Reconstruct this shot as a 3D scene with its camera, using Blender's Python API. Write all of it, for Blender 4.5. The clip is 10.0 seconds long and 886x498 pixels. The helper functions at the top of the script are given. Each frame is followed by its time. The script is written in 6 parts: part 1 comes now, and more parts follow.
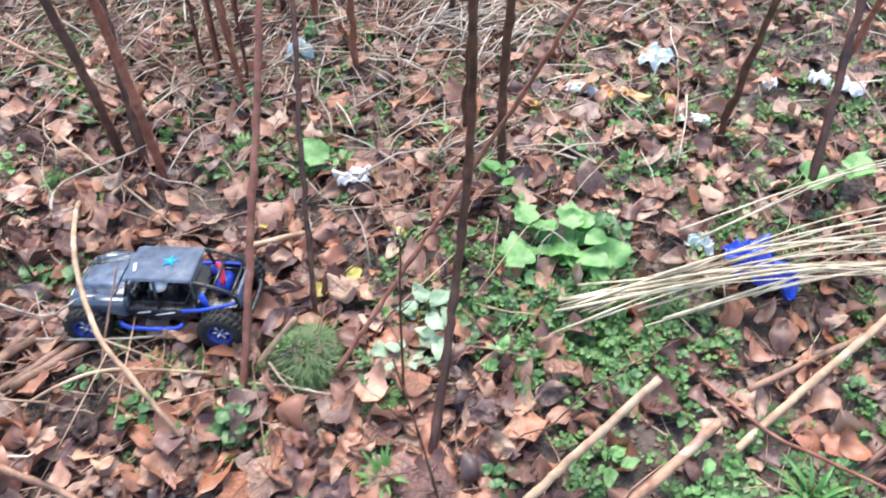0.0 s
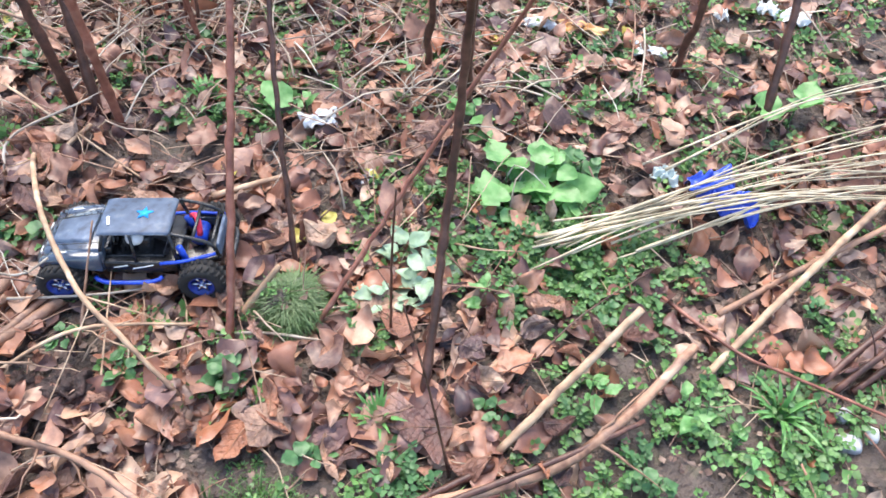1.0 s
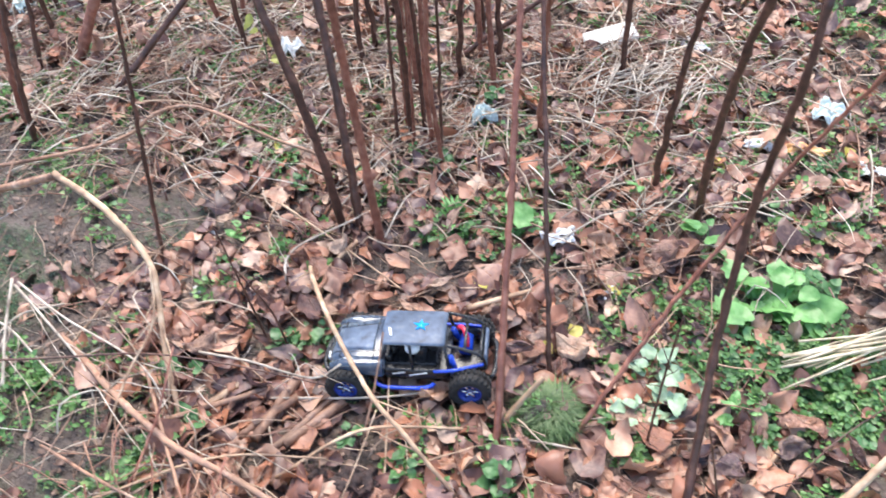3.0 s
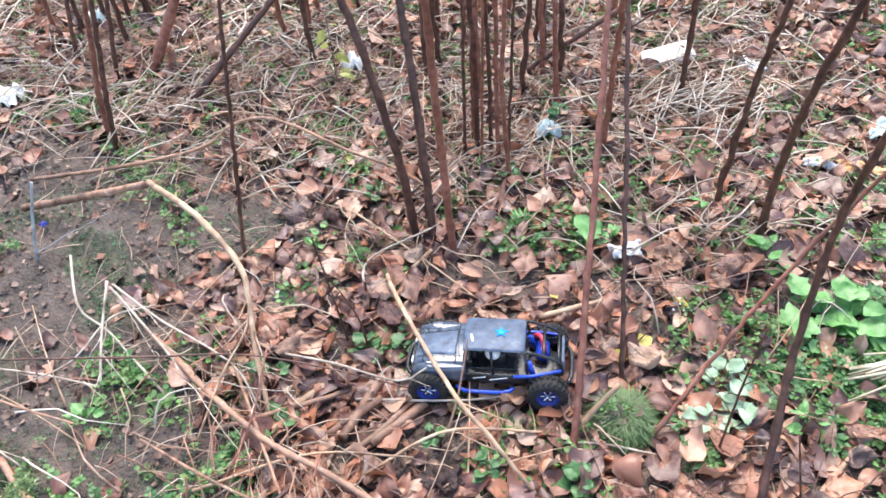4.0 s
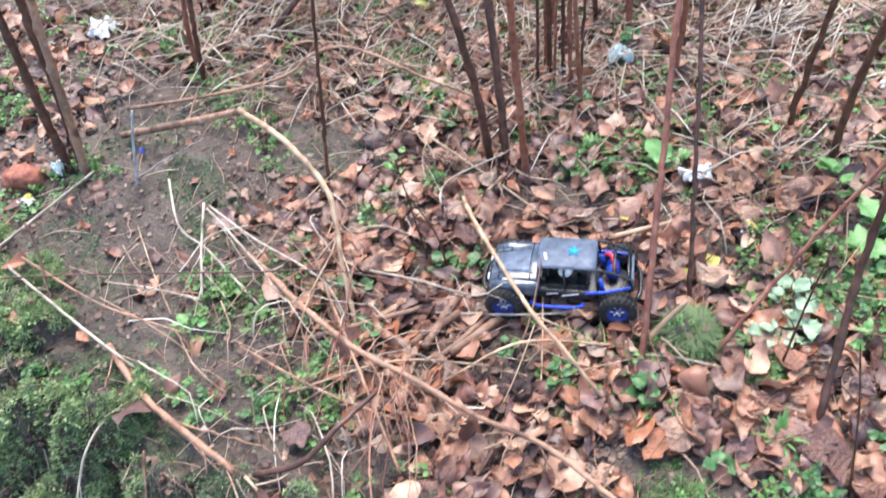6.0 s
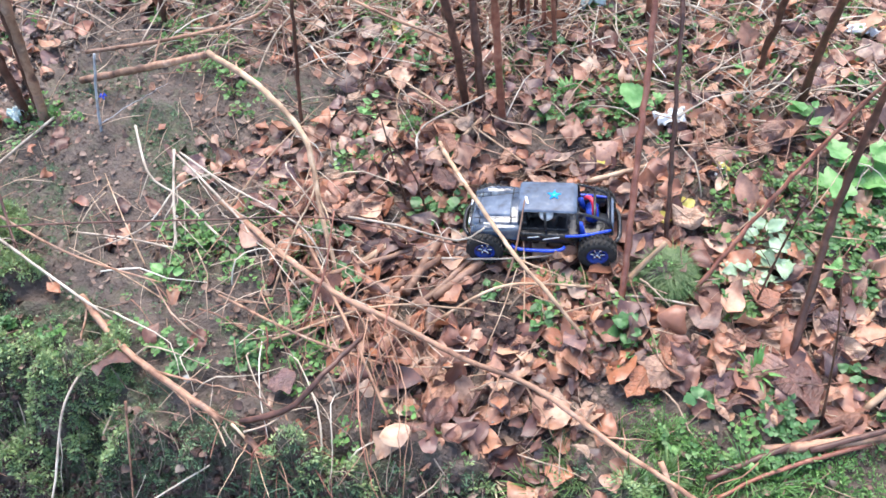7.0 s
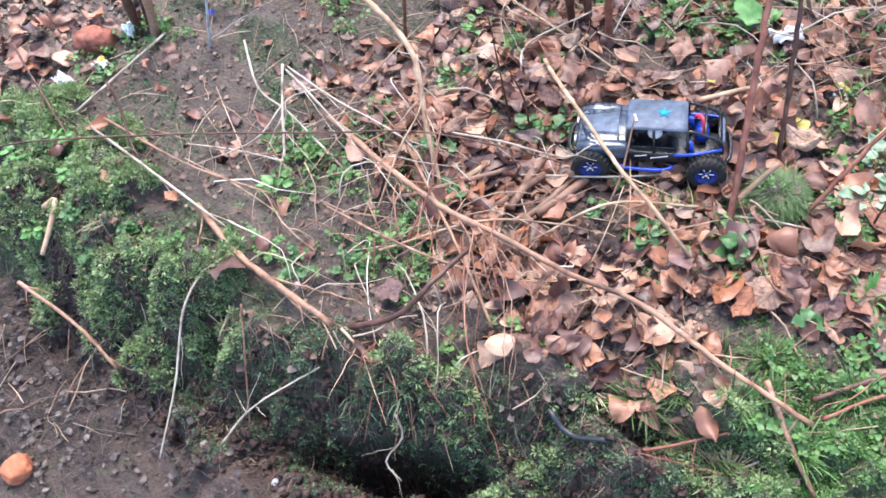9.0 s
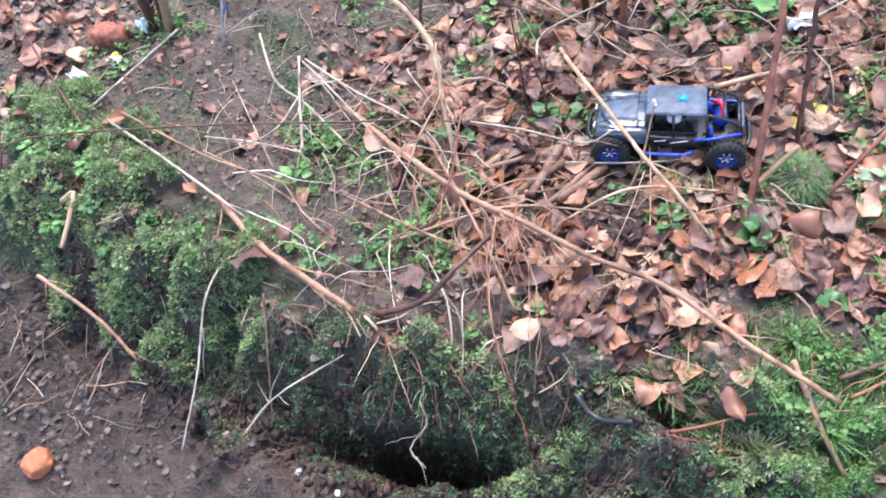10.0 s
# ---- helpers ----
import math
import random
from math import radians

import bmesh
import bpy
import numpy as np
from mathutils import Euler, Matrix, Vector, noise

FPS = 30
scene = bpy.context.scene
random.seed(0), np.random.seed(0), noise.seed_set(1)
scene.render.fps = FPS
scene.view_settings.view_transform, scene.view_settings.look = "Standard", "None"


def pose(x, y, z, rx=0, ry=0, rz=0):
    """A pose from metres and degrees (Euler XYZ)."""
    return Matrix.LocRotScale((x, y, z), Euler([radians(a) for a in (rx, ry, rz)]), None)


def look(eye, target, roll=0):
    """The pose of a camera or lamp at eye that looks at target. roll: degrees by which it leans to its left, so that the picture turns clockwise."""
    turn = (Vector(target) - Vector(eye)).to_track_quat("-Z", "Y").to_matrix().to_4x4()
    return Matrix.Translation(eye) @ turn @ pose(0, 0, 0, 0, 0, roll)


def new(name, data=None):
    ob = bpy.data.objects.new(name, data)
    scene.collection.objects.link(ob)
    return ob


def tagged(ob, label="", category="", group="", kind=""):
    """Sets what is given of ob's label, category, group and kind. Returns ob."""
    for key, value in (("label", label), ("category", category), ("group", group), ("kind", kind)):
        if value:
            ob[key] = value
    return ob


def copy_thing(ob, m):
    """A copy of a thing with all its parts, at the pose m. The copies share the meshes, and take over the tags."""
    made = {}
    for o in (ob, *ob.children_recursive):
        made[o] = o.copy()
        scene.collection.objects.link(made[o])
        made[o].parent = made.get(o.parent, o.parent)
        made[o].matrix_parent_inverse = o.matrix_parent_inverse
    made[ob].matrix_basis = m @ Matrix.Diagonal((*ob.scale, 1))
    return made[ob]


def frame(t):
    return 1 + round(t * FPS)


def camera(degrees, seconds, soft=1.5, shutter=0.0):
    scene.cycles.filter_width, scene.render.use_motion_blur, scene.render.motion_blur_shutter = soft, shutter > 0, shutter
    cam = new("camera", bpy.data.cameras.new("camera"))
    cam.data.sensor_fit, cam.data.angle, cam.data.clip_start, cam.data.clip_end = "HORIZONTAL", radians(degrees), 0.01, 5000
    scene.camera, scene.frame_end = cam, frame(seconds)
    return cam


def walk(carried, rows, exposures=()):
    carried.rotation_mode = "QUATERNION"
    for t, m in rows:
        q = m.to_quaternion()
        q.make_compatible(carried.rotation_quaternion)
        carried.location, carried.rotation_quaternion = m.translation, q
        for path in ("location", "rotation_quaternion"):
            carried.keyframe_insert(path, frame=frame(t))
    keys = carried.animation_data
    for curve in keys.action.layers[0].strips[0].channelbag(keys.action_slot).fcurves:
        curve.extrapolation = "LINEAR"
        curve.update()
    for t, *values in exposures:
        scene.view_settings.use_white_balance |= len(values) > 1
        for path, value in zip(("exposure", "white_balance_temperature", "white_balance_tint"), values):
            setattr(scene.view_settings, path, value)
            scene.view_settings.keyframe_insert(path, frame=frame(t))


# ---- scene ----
cam = camera(57.3, 10.0, soft=1.6, shutter=0.4)
PATH = [
    (0, (0.869, 0.337, 1.437), (0.492, 1.62, -0.05), 0.2),
    (0.5, (0.799, 0.303, 1.453), (0.464, 1.513, -0.104), 1.0),
    (1, (0.753, 0.313, 1.46), (0.59, 1.516, -0.13), 4.7),
    (1.5, (0.691, 0.288, 1.488), (0.49, 1.463, -0.118), 2.4),
    (2, (0.62, 0.246, 1.539), (0.308, 1.458, -0.02), 1.6),
    (2.5, (0.548, 0.212, 1.572), (0.076, 1.451, 0.075), -3.3),
    (3, (0.486, 0.197, 1.607), (-0.018, 1.483, 0.160), -4.5),
    (3.2, (0.439, 0.193, 1.668), (-0.077, 1.464, 0.213), -4.8),
    (4.3, (0.363, 0.073, 1.693), (-0.185, 1.362, 0.265), -4.7),
    (4.5, (0.376, 0.072, 1.701), (-0.147, 1.36, 0.263), -4.2),
    (5, (0.405, 0.032, 1.728), (-0.18, 1.258, 0.259), -7.8),
    (5.5, (0.415, 0.029, 1.755), (-0.23, 1.236, 0.297), -9.2),
    (6, (0.368, 0.001, 1.759), (-0.283, 1.105, 0.224), -10.2),
    (6.2, (0.353, -0.010, 1.757), (-0.218, 1.077, 0.178), -8.4),
    (7.3, (0.286, -0.046, 1.754), (-0.215, 1.013, 0.133), -7.1),
    (7.5, (0.29, -0.05, 1.75), (-0.209, 1.014, 0.132), -7.3),
    (8, (0.294, -0.051, 1.761), (-0.206, 0.966, 0.113), -8.3),
    (8.5, (0.263, -0.072, 1.768), (-0.321, 0.868, 0.102), -12.4),
    (9, (0.239, -0.116, 1.754), (-0.39, 0.747, 0.062), -14.2),
    (9.5, (0.221, -0.132, 1.75), (-0.394, 0.767, 0.073), -13.0),
    (10, (0.196, -0.184, 1.738), (-0.429, 0.698, 0.055), -14.2),
]
walk(cam, [(t, look(eye, to, roll)) for t, eye, to, roll in PATH],
     exposures=[(0.0, 1.80, 6550, 10), (6.0, 1.90, 6500, 10), (8.0, 1.90, 6450, 12), (10.0, 1.89, 6350, 13)])
# ------------------------------------------------------------ light
world = bpy.data.worlds.new("overcast_sky")
scene.world = world
world.use_nodes = True
_n = world.node_tree.nodes
_sky = _n.new("ShaderNodeTexSky")
_sky.sky_type, _sky.sun_disc = "NISHITA", False
_sky.sun_elevation, _sky.sun_rotation = radians(61), radians(-22.6)
_sky.air_density, _sky.dust_density, _sky.ozone_density = 1.0, 1.5, 1.0
_n["Background"].inputs["Strength"].default_value = 0.15
world.node_tree.links.new(_sky.outputs[0], _n["Background"].inputs["Color"])
sun = new("sun", bpy.data.lights.new("sun", "SUN"))
sun.data.energy, sun.data.angle, sun.data.color = 1.8, radians(45), (1.0, 0.94, 0.86)
sun.matrix_basis = look((-0.5, 1.2, 2.35), (0, 0, 0))

# ------------------------------------------------------------ materials


def material(name, stops, rough=0.7, scale=40.0, detail=6.0, bump=0.3, bump_scale=None, vary="", metal=0.0, spread=0.25,
             coat=0.0, translucent=0.0, stain=0.3, dist=0.002, sheen=0.5):
    """stops: colours of a ramp. vary: '' (by noise alone), 'object' or 'island' (a random colour each, plus grain)."""
    m = bpy.data.materials.new(name)
    m.use_nodes = True
    t = m.node_tree
    N, L = t.nodes.new, t.links.new
    b = t.nodes["Principled BSDF"]
    co = N("ShaderNodeTexCoord")
    grain = N("ShaderNodeTexNoise")
    grain.inputs["Scale"].default_value, grain.inputs["Detail"].default_value = scale, detail
    L(co.outputs["Object"], grain.inputs["Vector"])
    ramp = N("ShaderNodeValToRGB")
    e = ramp.color_ramp.elements
    while len(e) < len(stops):
        e.new(0.5)
    for i, c in enumerate(stops):
        k = i / max(1, len(stops) - 1)
        e[i].position = k if vary else 0.3 + 0.4 * k
        e[i].color = (*c, 1)
    if vary:
        src = N("ShaderNodeObjectInfo").outputs["Random"] if vary == "object" else N("ShaderNodeNewGeometry").outputs["Random Per Island"]
        mix = N("ShaderNodeMath")
        mix.operation = "MULTIPLY_ADD"
        L(grain.outputs["Fac"], mix.inputs[0])
        mix.inputs[1].default_value = spread
        off = N("ShaderNodeMath")
        off.operation = "SUBTRACT"
        L(src, off.inputs[0])
        off.inputs[1].default_value = spread / 2
        L(off.outputs[0], mix.inputs[2])
        L(mix.outputs[0], ramp.inputs["Fac"])
    else:
        L(grain.outputs["Fac"], ramp.inputs["Fac"])
    # stains and wear at a larger scale
    big = N("ShaderNodeTexNoise")
    big.inputs["Scale"].default_value, big.inputs["Detail"].default_value = scale * 0.22, 4.0
    L(co.outputs["Object"], big.inputs["Vector"])
    mr = N("ShaderNodeMapRange")
    mr.inputs["From Min"].default_value, mr.inputs["From Max"].default_value = 0.3, 0.75
    mr.inputs["To Min"].default_value, mr.inputs["To Max"].default_value = 1.0 - stain, 1.0 + stain * 0.4
    L(big.outputs["Fac"], mr.inputs["Value"])
    mul = N("ShaderNodeVectorMath")
    mul.operation = "SCALE"
    L(ramp.outputs["Color"], mul.inputs[0])
    L(mr.outputs[0], mul.inputs["Scale"])
    L(mul.outputs[0], b.inputs["Base Color"])
    rr = N("ShaderNodeMapRange")
    rr.inputs["To Min"].default_value, rr.inputs["To Max"].default_value = max(0.04, rough - 0.15), min(1, rough + 0.12)
    L(big.outputs["Fac"], rr.inputs["Value"])
    L(rr.outputs[0], b.inputs["Roughness"])
    b.inputs["Metallic"].default_value = metal
    b.inputs["Specular IOR Level"].default_value = sheen
    b.inputs["Coat Weight"].default_value = coat
    if bump:
        fine = N("ShaderNodeTexNoise")
        fine.inputs["Scale"].default_value, fine.inputs["Detail"].default_value = bump_scale or scale * 2, 5.0
        L(co.outputs["Object"], fine.inputs["Vector"])
        bp = N("ShaderNodeBump")
        bp.inputs["Strength"].default_value, bp.inputs["Distance"].default_value = bump, dist
        L(fine.outputs["Fac"], bp.inputs["Height"])
        L(bp.outputs[0], b.inputs["Normal"])
    if translucent:
        tr = N("ShaderNodeBsdfTranslucent")
        L(mul.outputs[0], tr.inputs["Color"])
        ms = N("ShaderNodeMixShader")
        ms.inputs[0].default_value = translucent
        L(b.outputs[0], ms.inputs[1])
        L(tr.outputs[0], ms.inputs[2])
        L(ms.outputs[0], t.nodes["Material Output"].inputs["Surface"])
    return m


LEAF_COLOURS = [(0.068, 0.036, 0.036), (0.23, 0.095, 0.060), (0.46, 0.235, 0.150), (0.10, 0.048, 0.042), (0.55, 0.335, 0.225), (0.40, 0.145, 0.068),
                (0.47, 0.255, 0.17), (0.14, 0.076, 0.080), (0.60, 0.41, 0.29), (0.42, 0.175, 0.098), (0.31, 0.138, 0.09), (0.125, 0.062, 0.055), (0.20, 0.080, 0.053), (0.075, 0.044, 0.044)]
M_LEAF = material("dry_leaf", LEAF_COLOURS, rough=0.48, sheen=0.6, scale=6, dist=0.02, vary="object", spread=0.12, translucent=0.12, stain=0.45, bump=0.5)


def veined(m):
    """A pale midrib and side veins along the leaf's own length."""
    t = m.node_tree
    N, L = t.nodes.new, t.links.new
    b = t.nodes["Principled BSDF"]
    sep = N("ShaderNodeSeparateXYZ")
    L(N("ShaderNodeTexCoord").outputs["Object"], sep.inputs[0])

    def op(kind, a, c=0.0):
        n = N("ShaderNodeMath")
        n.operation = kind
        for k, v in enumerate((a, c)):
            if isinstance(v, float):
                n.inputs[k].default_value = v
            else:
                L(v, n.inputs[k])
        return n.outputs[0]

    ay = op("ABSOLUTE", sep.outputs["Y"])
    rib = op("SUBTRACT", 1.0, op("MINIMUM", op("MULTIPLY", ay, 55.0), 1.0))
    ph = op("FRACT", op("MULTIPLY", op("SUBTRACT", sep.outputs["X"], op("MULTIPLY", ay, 0.9)), 7.0))
    side = op("SUBTRACT", 1.0, op("MINIMUM", op("MULTIPLY", op("ABSOLUTE", op("SUBTRACT", ph, 0.5)), 13.0), 1.0))
    vein = op("MAXIMUM", rib, op("MULTIPLY", side, 0.55))
    old = b.inputs["Base Color"].links[0].from_socket
    mx = N("ShaderNodeMix")
    mx.data_type = "RGBA"
    L(op("MULTIPLY", vein, 0.25), mx.inputs["Factor"])
    L(old, mx.inputs["A"])
    mx.inputs["B"].default_value = (0.55, 0.40, 0.28, 1)
    L(mx.outputs["Result"], b.inputs["Base Color"])
    bp = N("ShaderNodeBump")
    bp.inputs["Strength"].default_value, bp.inputs["Distance"].default_value = 0.6, 0.015
    L(vein, bp.inputs["Height"])
    L(b.inputs["Normal"].links[0].from_socket, bp.inputs["Normal"])
    L(bp.outputs[0], b.inputs["Normal"])
    return m


veined(M_LEAF)
M_LITTER = material("dry_leaf_litter", LEAF_COLOURS, rough=0.48, sheen=0.6, scale=55, vary="island", spread=0.12, translucent=0.1, stain=0.45, bump=0.5)
M_CRUMB = material("leaf_crumb", [(0.05, 0.032, 0.026), (0.12, 0.07, 0.05), (0.24, 0.14, 0.10), (0.08, 0.05, 0.04), (0.36, 0.25, 0.19), (0.16, 0.10, 0.075)], rough=0.6, scale=55, vary="island", stain=0.4)
M_STEM = material("dark_stem_bark", [(0.05, 0.02, 0.015), (0.10, 0.04, 0.027), (0.17, 0.075, 0.05)], rough=0.5, scale=45, stain=0.5, bump=0.5)
M_REDSTEM = material("reddish_stem_bark", [(0.16, 0.05, 0.03), (0.27, 0.095, 0.06), (0.34, 0.15, 0.1)], rough=0.5, scale=45, stain=0.4, bump=0.4)
M_BRANCH = material("brown_branch_bark", [(0.10, 0.050, 0.034), (0.26, 0.125, 0.075), (0.42, 0.235, 0.145), (0.30, 0.17, 0.12), (0.54, 0.36, 0.25)], rough=0.65, scale=22, stain=0.6, bump=0.7, dist=0.003)
M_PALE = material("pale_dry_wood", [(0.22, 0.13, 0.085), (0.48, 0.31, 0.19), (0.66, 0.50, 0.35)], rough=0.65, scale=22, stain=0.45, bump=0.4)
M_WHITE_TWIG = material("bleached_twig", [(0.22, 0.16, 0.12), (0.52, 0.43, 0.34), (0.66, 0.58, 0.48)], rough=0.7, scale=22, stain=0.5, bump=0.4)
M_STRAW = material("dry_straw", [(0.38, 0.30, 0.18), (0.55, 0.46, 0.31), (0.66, 0.59, 0.44)], rough=0.55, scale=30, stain=0.4, bump=0.3)
M_ROOT = material("dead_root", [(0.05, 0.032, 0.026), (0.13, 0.085, 0.062), (0.26, 0.19, 0.145), (0.08, 0.05, 0.04), (0.40, 0.31, 0.24)], rough=0.65, scale=40, vary="island", stain=0.4)
M_TWIGS = material("twig_litter", [(0.09, 0.05, 0.038), (0.30, 0.18, 0.12), (0.50, 0.36, 0.25), (0.18, 0.09, 0.065), (0.58, 0.46, 0.34), (0.34, 0.18, 0.115), (0.24, 0.11, 0.075)], rough=0.6, scale=40, vary="island", stain=0.4)
M_BLEACH = material("bleached_stalks", [(0.30, 0.22, 0.16), (0.52, 0.43, 0.33), (0.66, 0.58, 0.47), (0.40, 0.30, 0.22), (0.72, 0.66, 0.56)], rough=0.6, scale=40, vary="island", stain=0.4)
M_GREEN = material("weed_leaf", [(0.075, 0.165, 0.04), (0.13, 0.28, 0.075), (0.18, 0.36, 0.10), (0.10, 0.22, 0.08), (0.26, 0.40, 0.14)], rough=0.45, scale=60, vary="island", translucent=0.25, stain=0.3, bump=0.3)
M_TUFT = material("tuft_grass", [(0.05, 0.115, 0.03), (0.10, 0.19, 0.055), (0.17, 0.25, 0.09), (0.07, 0.15, 0.045)], rough=0.5, scale=60, vary="island", translucent=0.25)
M_BRIGHT = material("bright_green_leaf", [(0.12, 0.31, 0.08), (0.18, 0.41, 0.12), (0.25, 0.47, 0.17)], rough=0.42, scale=50, translucent=0.3, stain=0.3, bump=0.3)
M_MID = material("mid_green_leaf", [(0.055, 0.155, 0.05), (0.09, 0.215, 0.07), (0.125, 0.26, 0.095)], rough=0.45, scale=50, translucent=0.25, stain=0.35, bump=0.3)
M_MINT = material("pale_leaf_underside", [(0.28, 0.42, 0.24), (0.36, 0.50, 0.31), (0.42, 0.56, 0.38)], rough=0.5, scale=50, translucent=0.2, stain=0.25, bump=0.3)
M_MOSS = material("moss_leaf", [(0.040, 0.080, 0.042), (0.105, 0.19, 0.092), (0.18, 0.29, 0.145), (0.075, 0.16, 0.095), (0.26, 0.37, 0.19), (0.11, 0.105, 0.07)], rough=0.6, scale=60, vary="island", translucent=0.2, stain=0.4)
M_OLIVE = material("yellowing_leaf", [(0.28, 0.30, 0.06), (0.42, 0.42, 0.10)], rough=0.5, scale=50, translucent=0.25)
M_FERN = material("bright_moss", [(0.14, 0.21, 0.085), (0.25, 0.36, 0.145), (0.36, 0.46, 0.19), (0.18, 0.31, 0.15), (0.43, 0.50, 0.24)], rough=0.55, scale=60, vary="island", translucent=0.25, stain=0.3)
M_YELLOW = material("yellow_leaf", [(0.50, 0.42, 0.08), (0.66, 0.58, 0.14)], rough=0.5, scale=50, translucent=0.25)
M_WHITE = material("dirty_white_paper", [(0.60, 0.60, 0.57), (0.78, 0.78, 0.75), (0.84, 0.84, 0.82)], rough=0.6, scale=40, stain=0.25)
M_FOAM = material("dirty_white_foam", [(0.58, 0.60, 0.52), (0.74, 0.75, 0.68), (0.80, 0.80, 0.75)], rough=0.75, scale=60, stain=0.35)
M_FILM = material("pale_plastic_film", [(0.45, 0.56, 0.54), (0.62, 0.70, 0.68)], rough=0.25, scale=30, coat=0.3)
M_BLUE_BAG = material("blue_plastic", [(0.025, 0.07, 0.50), (0.04, 0.11, 0.66)], rough=0.35, scale=25, stain=0.3)
M_ORANGE = material("orange_wrapper", [(0.75, 0.35, 0.10), (0.80, 0.50, 0.22)], rough=0.45, scale=30)
M_BRICK = material("red_brick", [(0.22, 0.065, 0.04), (0.34, 0.11, 0.07), (0.42, 0.17, 0.11)], rough=0.85, scale=70, stain=0.5, bump=0.8)
M_ORANGE_BRICK = material("orange_brick", [(0.45, 0.13, 0.06), (0.58, 0.20, 0.10)], rough=0.85, scale=60, stain=0.4, bump=0.8)
M_STONE = material("grey_pebble", [(0.25, 0.25, 0.26), (0.42, 0.42, 0.43), (0.55, 0.55, 0.55)], rough=0.5, scale=60, stain=0.4)
M_SLATE = material("grey_green_metal", [(0.26, 0.30, 0.29), (0.40, 0.44, 0.42)], rough=0.45, scale=40, metal=0.3, stain=0.5)
M_CLOD = material("dark_brown_clod", [(0.022, 0.012, 0.010), (0.055, 0.028, 0.022), (0.11, 0.058, 0.045)], rough=0.7, scale=50, stain=0.6, bump=1.0, dist=0.01)
M_EARTH = material("dark_earth_clod", [(0.06, 0.042, 0.034), (0.11, 0.078, 0.062), (0.17, 0.12, 0.095)], rough=0.85, scale=60, stain=0.5, bump=1.0, dist=0.006)
# model truck
M_SHELL = material("dark_blue_grey_paint", [(0.02, 0.028, 0.042), (0.045, 0.065, 0.105), (0.06, 0.085, 0.13), (0.15, 0.16, 0.18)], rough=0.18, scale=26, coat=0.7, bump=0.12, stain=0.5)
M_ROOF = material("matt_dark_roof", [(0.045, 0.06, 0.09), (0.08, 0.11, 0.17), (0.10, 0.14, 0.21), (0.17, 0.20, 0.25)], rough=0.5, sheen=0.4, scale=45, bump=0.2, stain=0.5)
M_BLACK = material("black_plastic", [(0.010, 0.010, 0.011), (0.022, 0.022, 0.024)], rough=0.28, scale=60, stain=0.3)
M_RUBBER = material("muddy_black_rubber", [(0.008, 0.008, 0.008), (0.016, 0.015, 0.015), (0.032, 0.027, 0.023)], rough=0.8, scale=40, stain=0.4)
M_BLUE = material("blue_plastic_trim", [(0.010, 0.05, 0.48), (0.018, 0.085, 0.62)], rough=0.3, scale=30, stain=0.45)
M_RIM = material("dark_blue_rim", [(0.008, 0.02, 0.16), (0.012, 0.05, 0.36)], rough=0.3, scale=30, stain=0.6)
M_CYAN = material("light_blue_sticker", [(0.01, 0.36, 0.85), (0.03, 0.44, 0.9)], rough=0.3, scale=30)
M_RED = material("red_plastic", [(0.65, 0.02, 0.06), (0.75, 0.04, 0.09)], rough=0.35, scale=30)
M_CHROME = material("silver_metal", [(0.6, 0.6, 0.62), (0.75, 0.75, 0.77)], rough=0.25, scale=30, metal=1.0)
M_STICKER = material("white_sticker", [(0.74, 0.74, 0.74), (0.8, 0.8, 0.8)], rough=0.4, scale=30, stain=0.15)

# ------------------------------------------------------------ lie of the land
LIP_X = [-6.0, -2.5, -1.87, -1.22, -0.83, -0.60, -0.34, -0.14, 0.11, 0.30, 0.48, 0.80, 1.30, 2.50, 6.0]
LIP_Y = [0.90, 0.74, 0.66, 0.53, 0.43, 0.44, 0.46, 0.53, 0.53, 0.55, 0.54, 0.50, 0.42, 0.20, -0.5]


def smooth(k):
    k = np.clip(k, 0, 1)
    return k * k * (3 - 2 * k)


def wave(x, y, f, s):
    """A cheap smooth unevenness in -1..1."""
    return (np.sin(f * x * 1.3 + s) * np.sin(f * y * 1.1 + 1.7 * s) + 0.6 * np.sin(f * (0.8 * x + 1.9 * y) + 2.3 * s)
            + 0.5 * np.sin(f * (2.3 * x - 1.4 * y) + 0.6 * s)) / 2.1


def below_lip(x, y):
    return np.interp(x, LIP_X, LIP_Y) + 0.03 * wave(x, y * 0, 14, 1.0) - y


# moss cushions and grass mounds: place, radius, height
_r = np.random.RandomState(404)
MOUNDS = [(-1.27, 0.41, 0.14, 0.10), (-1.37, 0.63, 0.12, 0.09), (-1.62, 0.50, 0.13, 0.09), (-1.72, 0.74, 0.15, 0.09), (-1.50, 0.76, 0.11, 0.05),
          (-1.07, 0.44, 0.10, 0.05), (-1.13, 0.28, 0.09, 0.05), (-0.95, 0.52, 0.09, 0.04), (0.325, 1.185, 0.062, 0.060)]
for _q in range(46):
    _x = _r.uniform(-1.75, 1.1)
    MOUNDS.append((_x, float(np.interp(_x, LIP_X, LIP_Y)) - _r.uniform(-0.02, 0.30) + 0.02 * _r.normal(), _r.uniform(0.03, 0.08), _r.uniform(0.025, 0.065)))


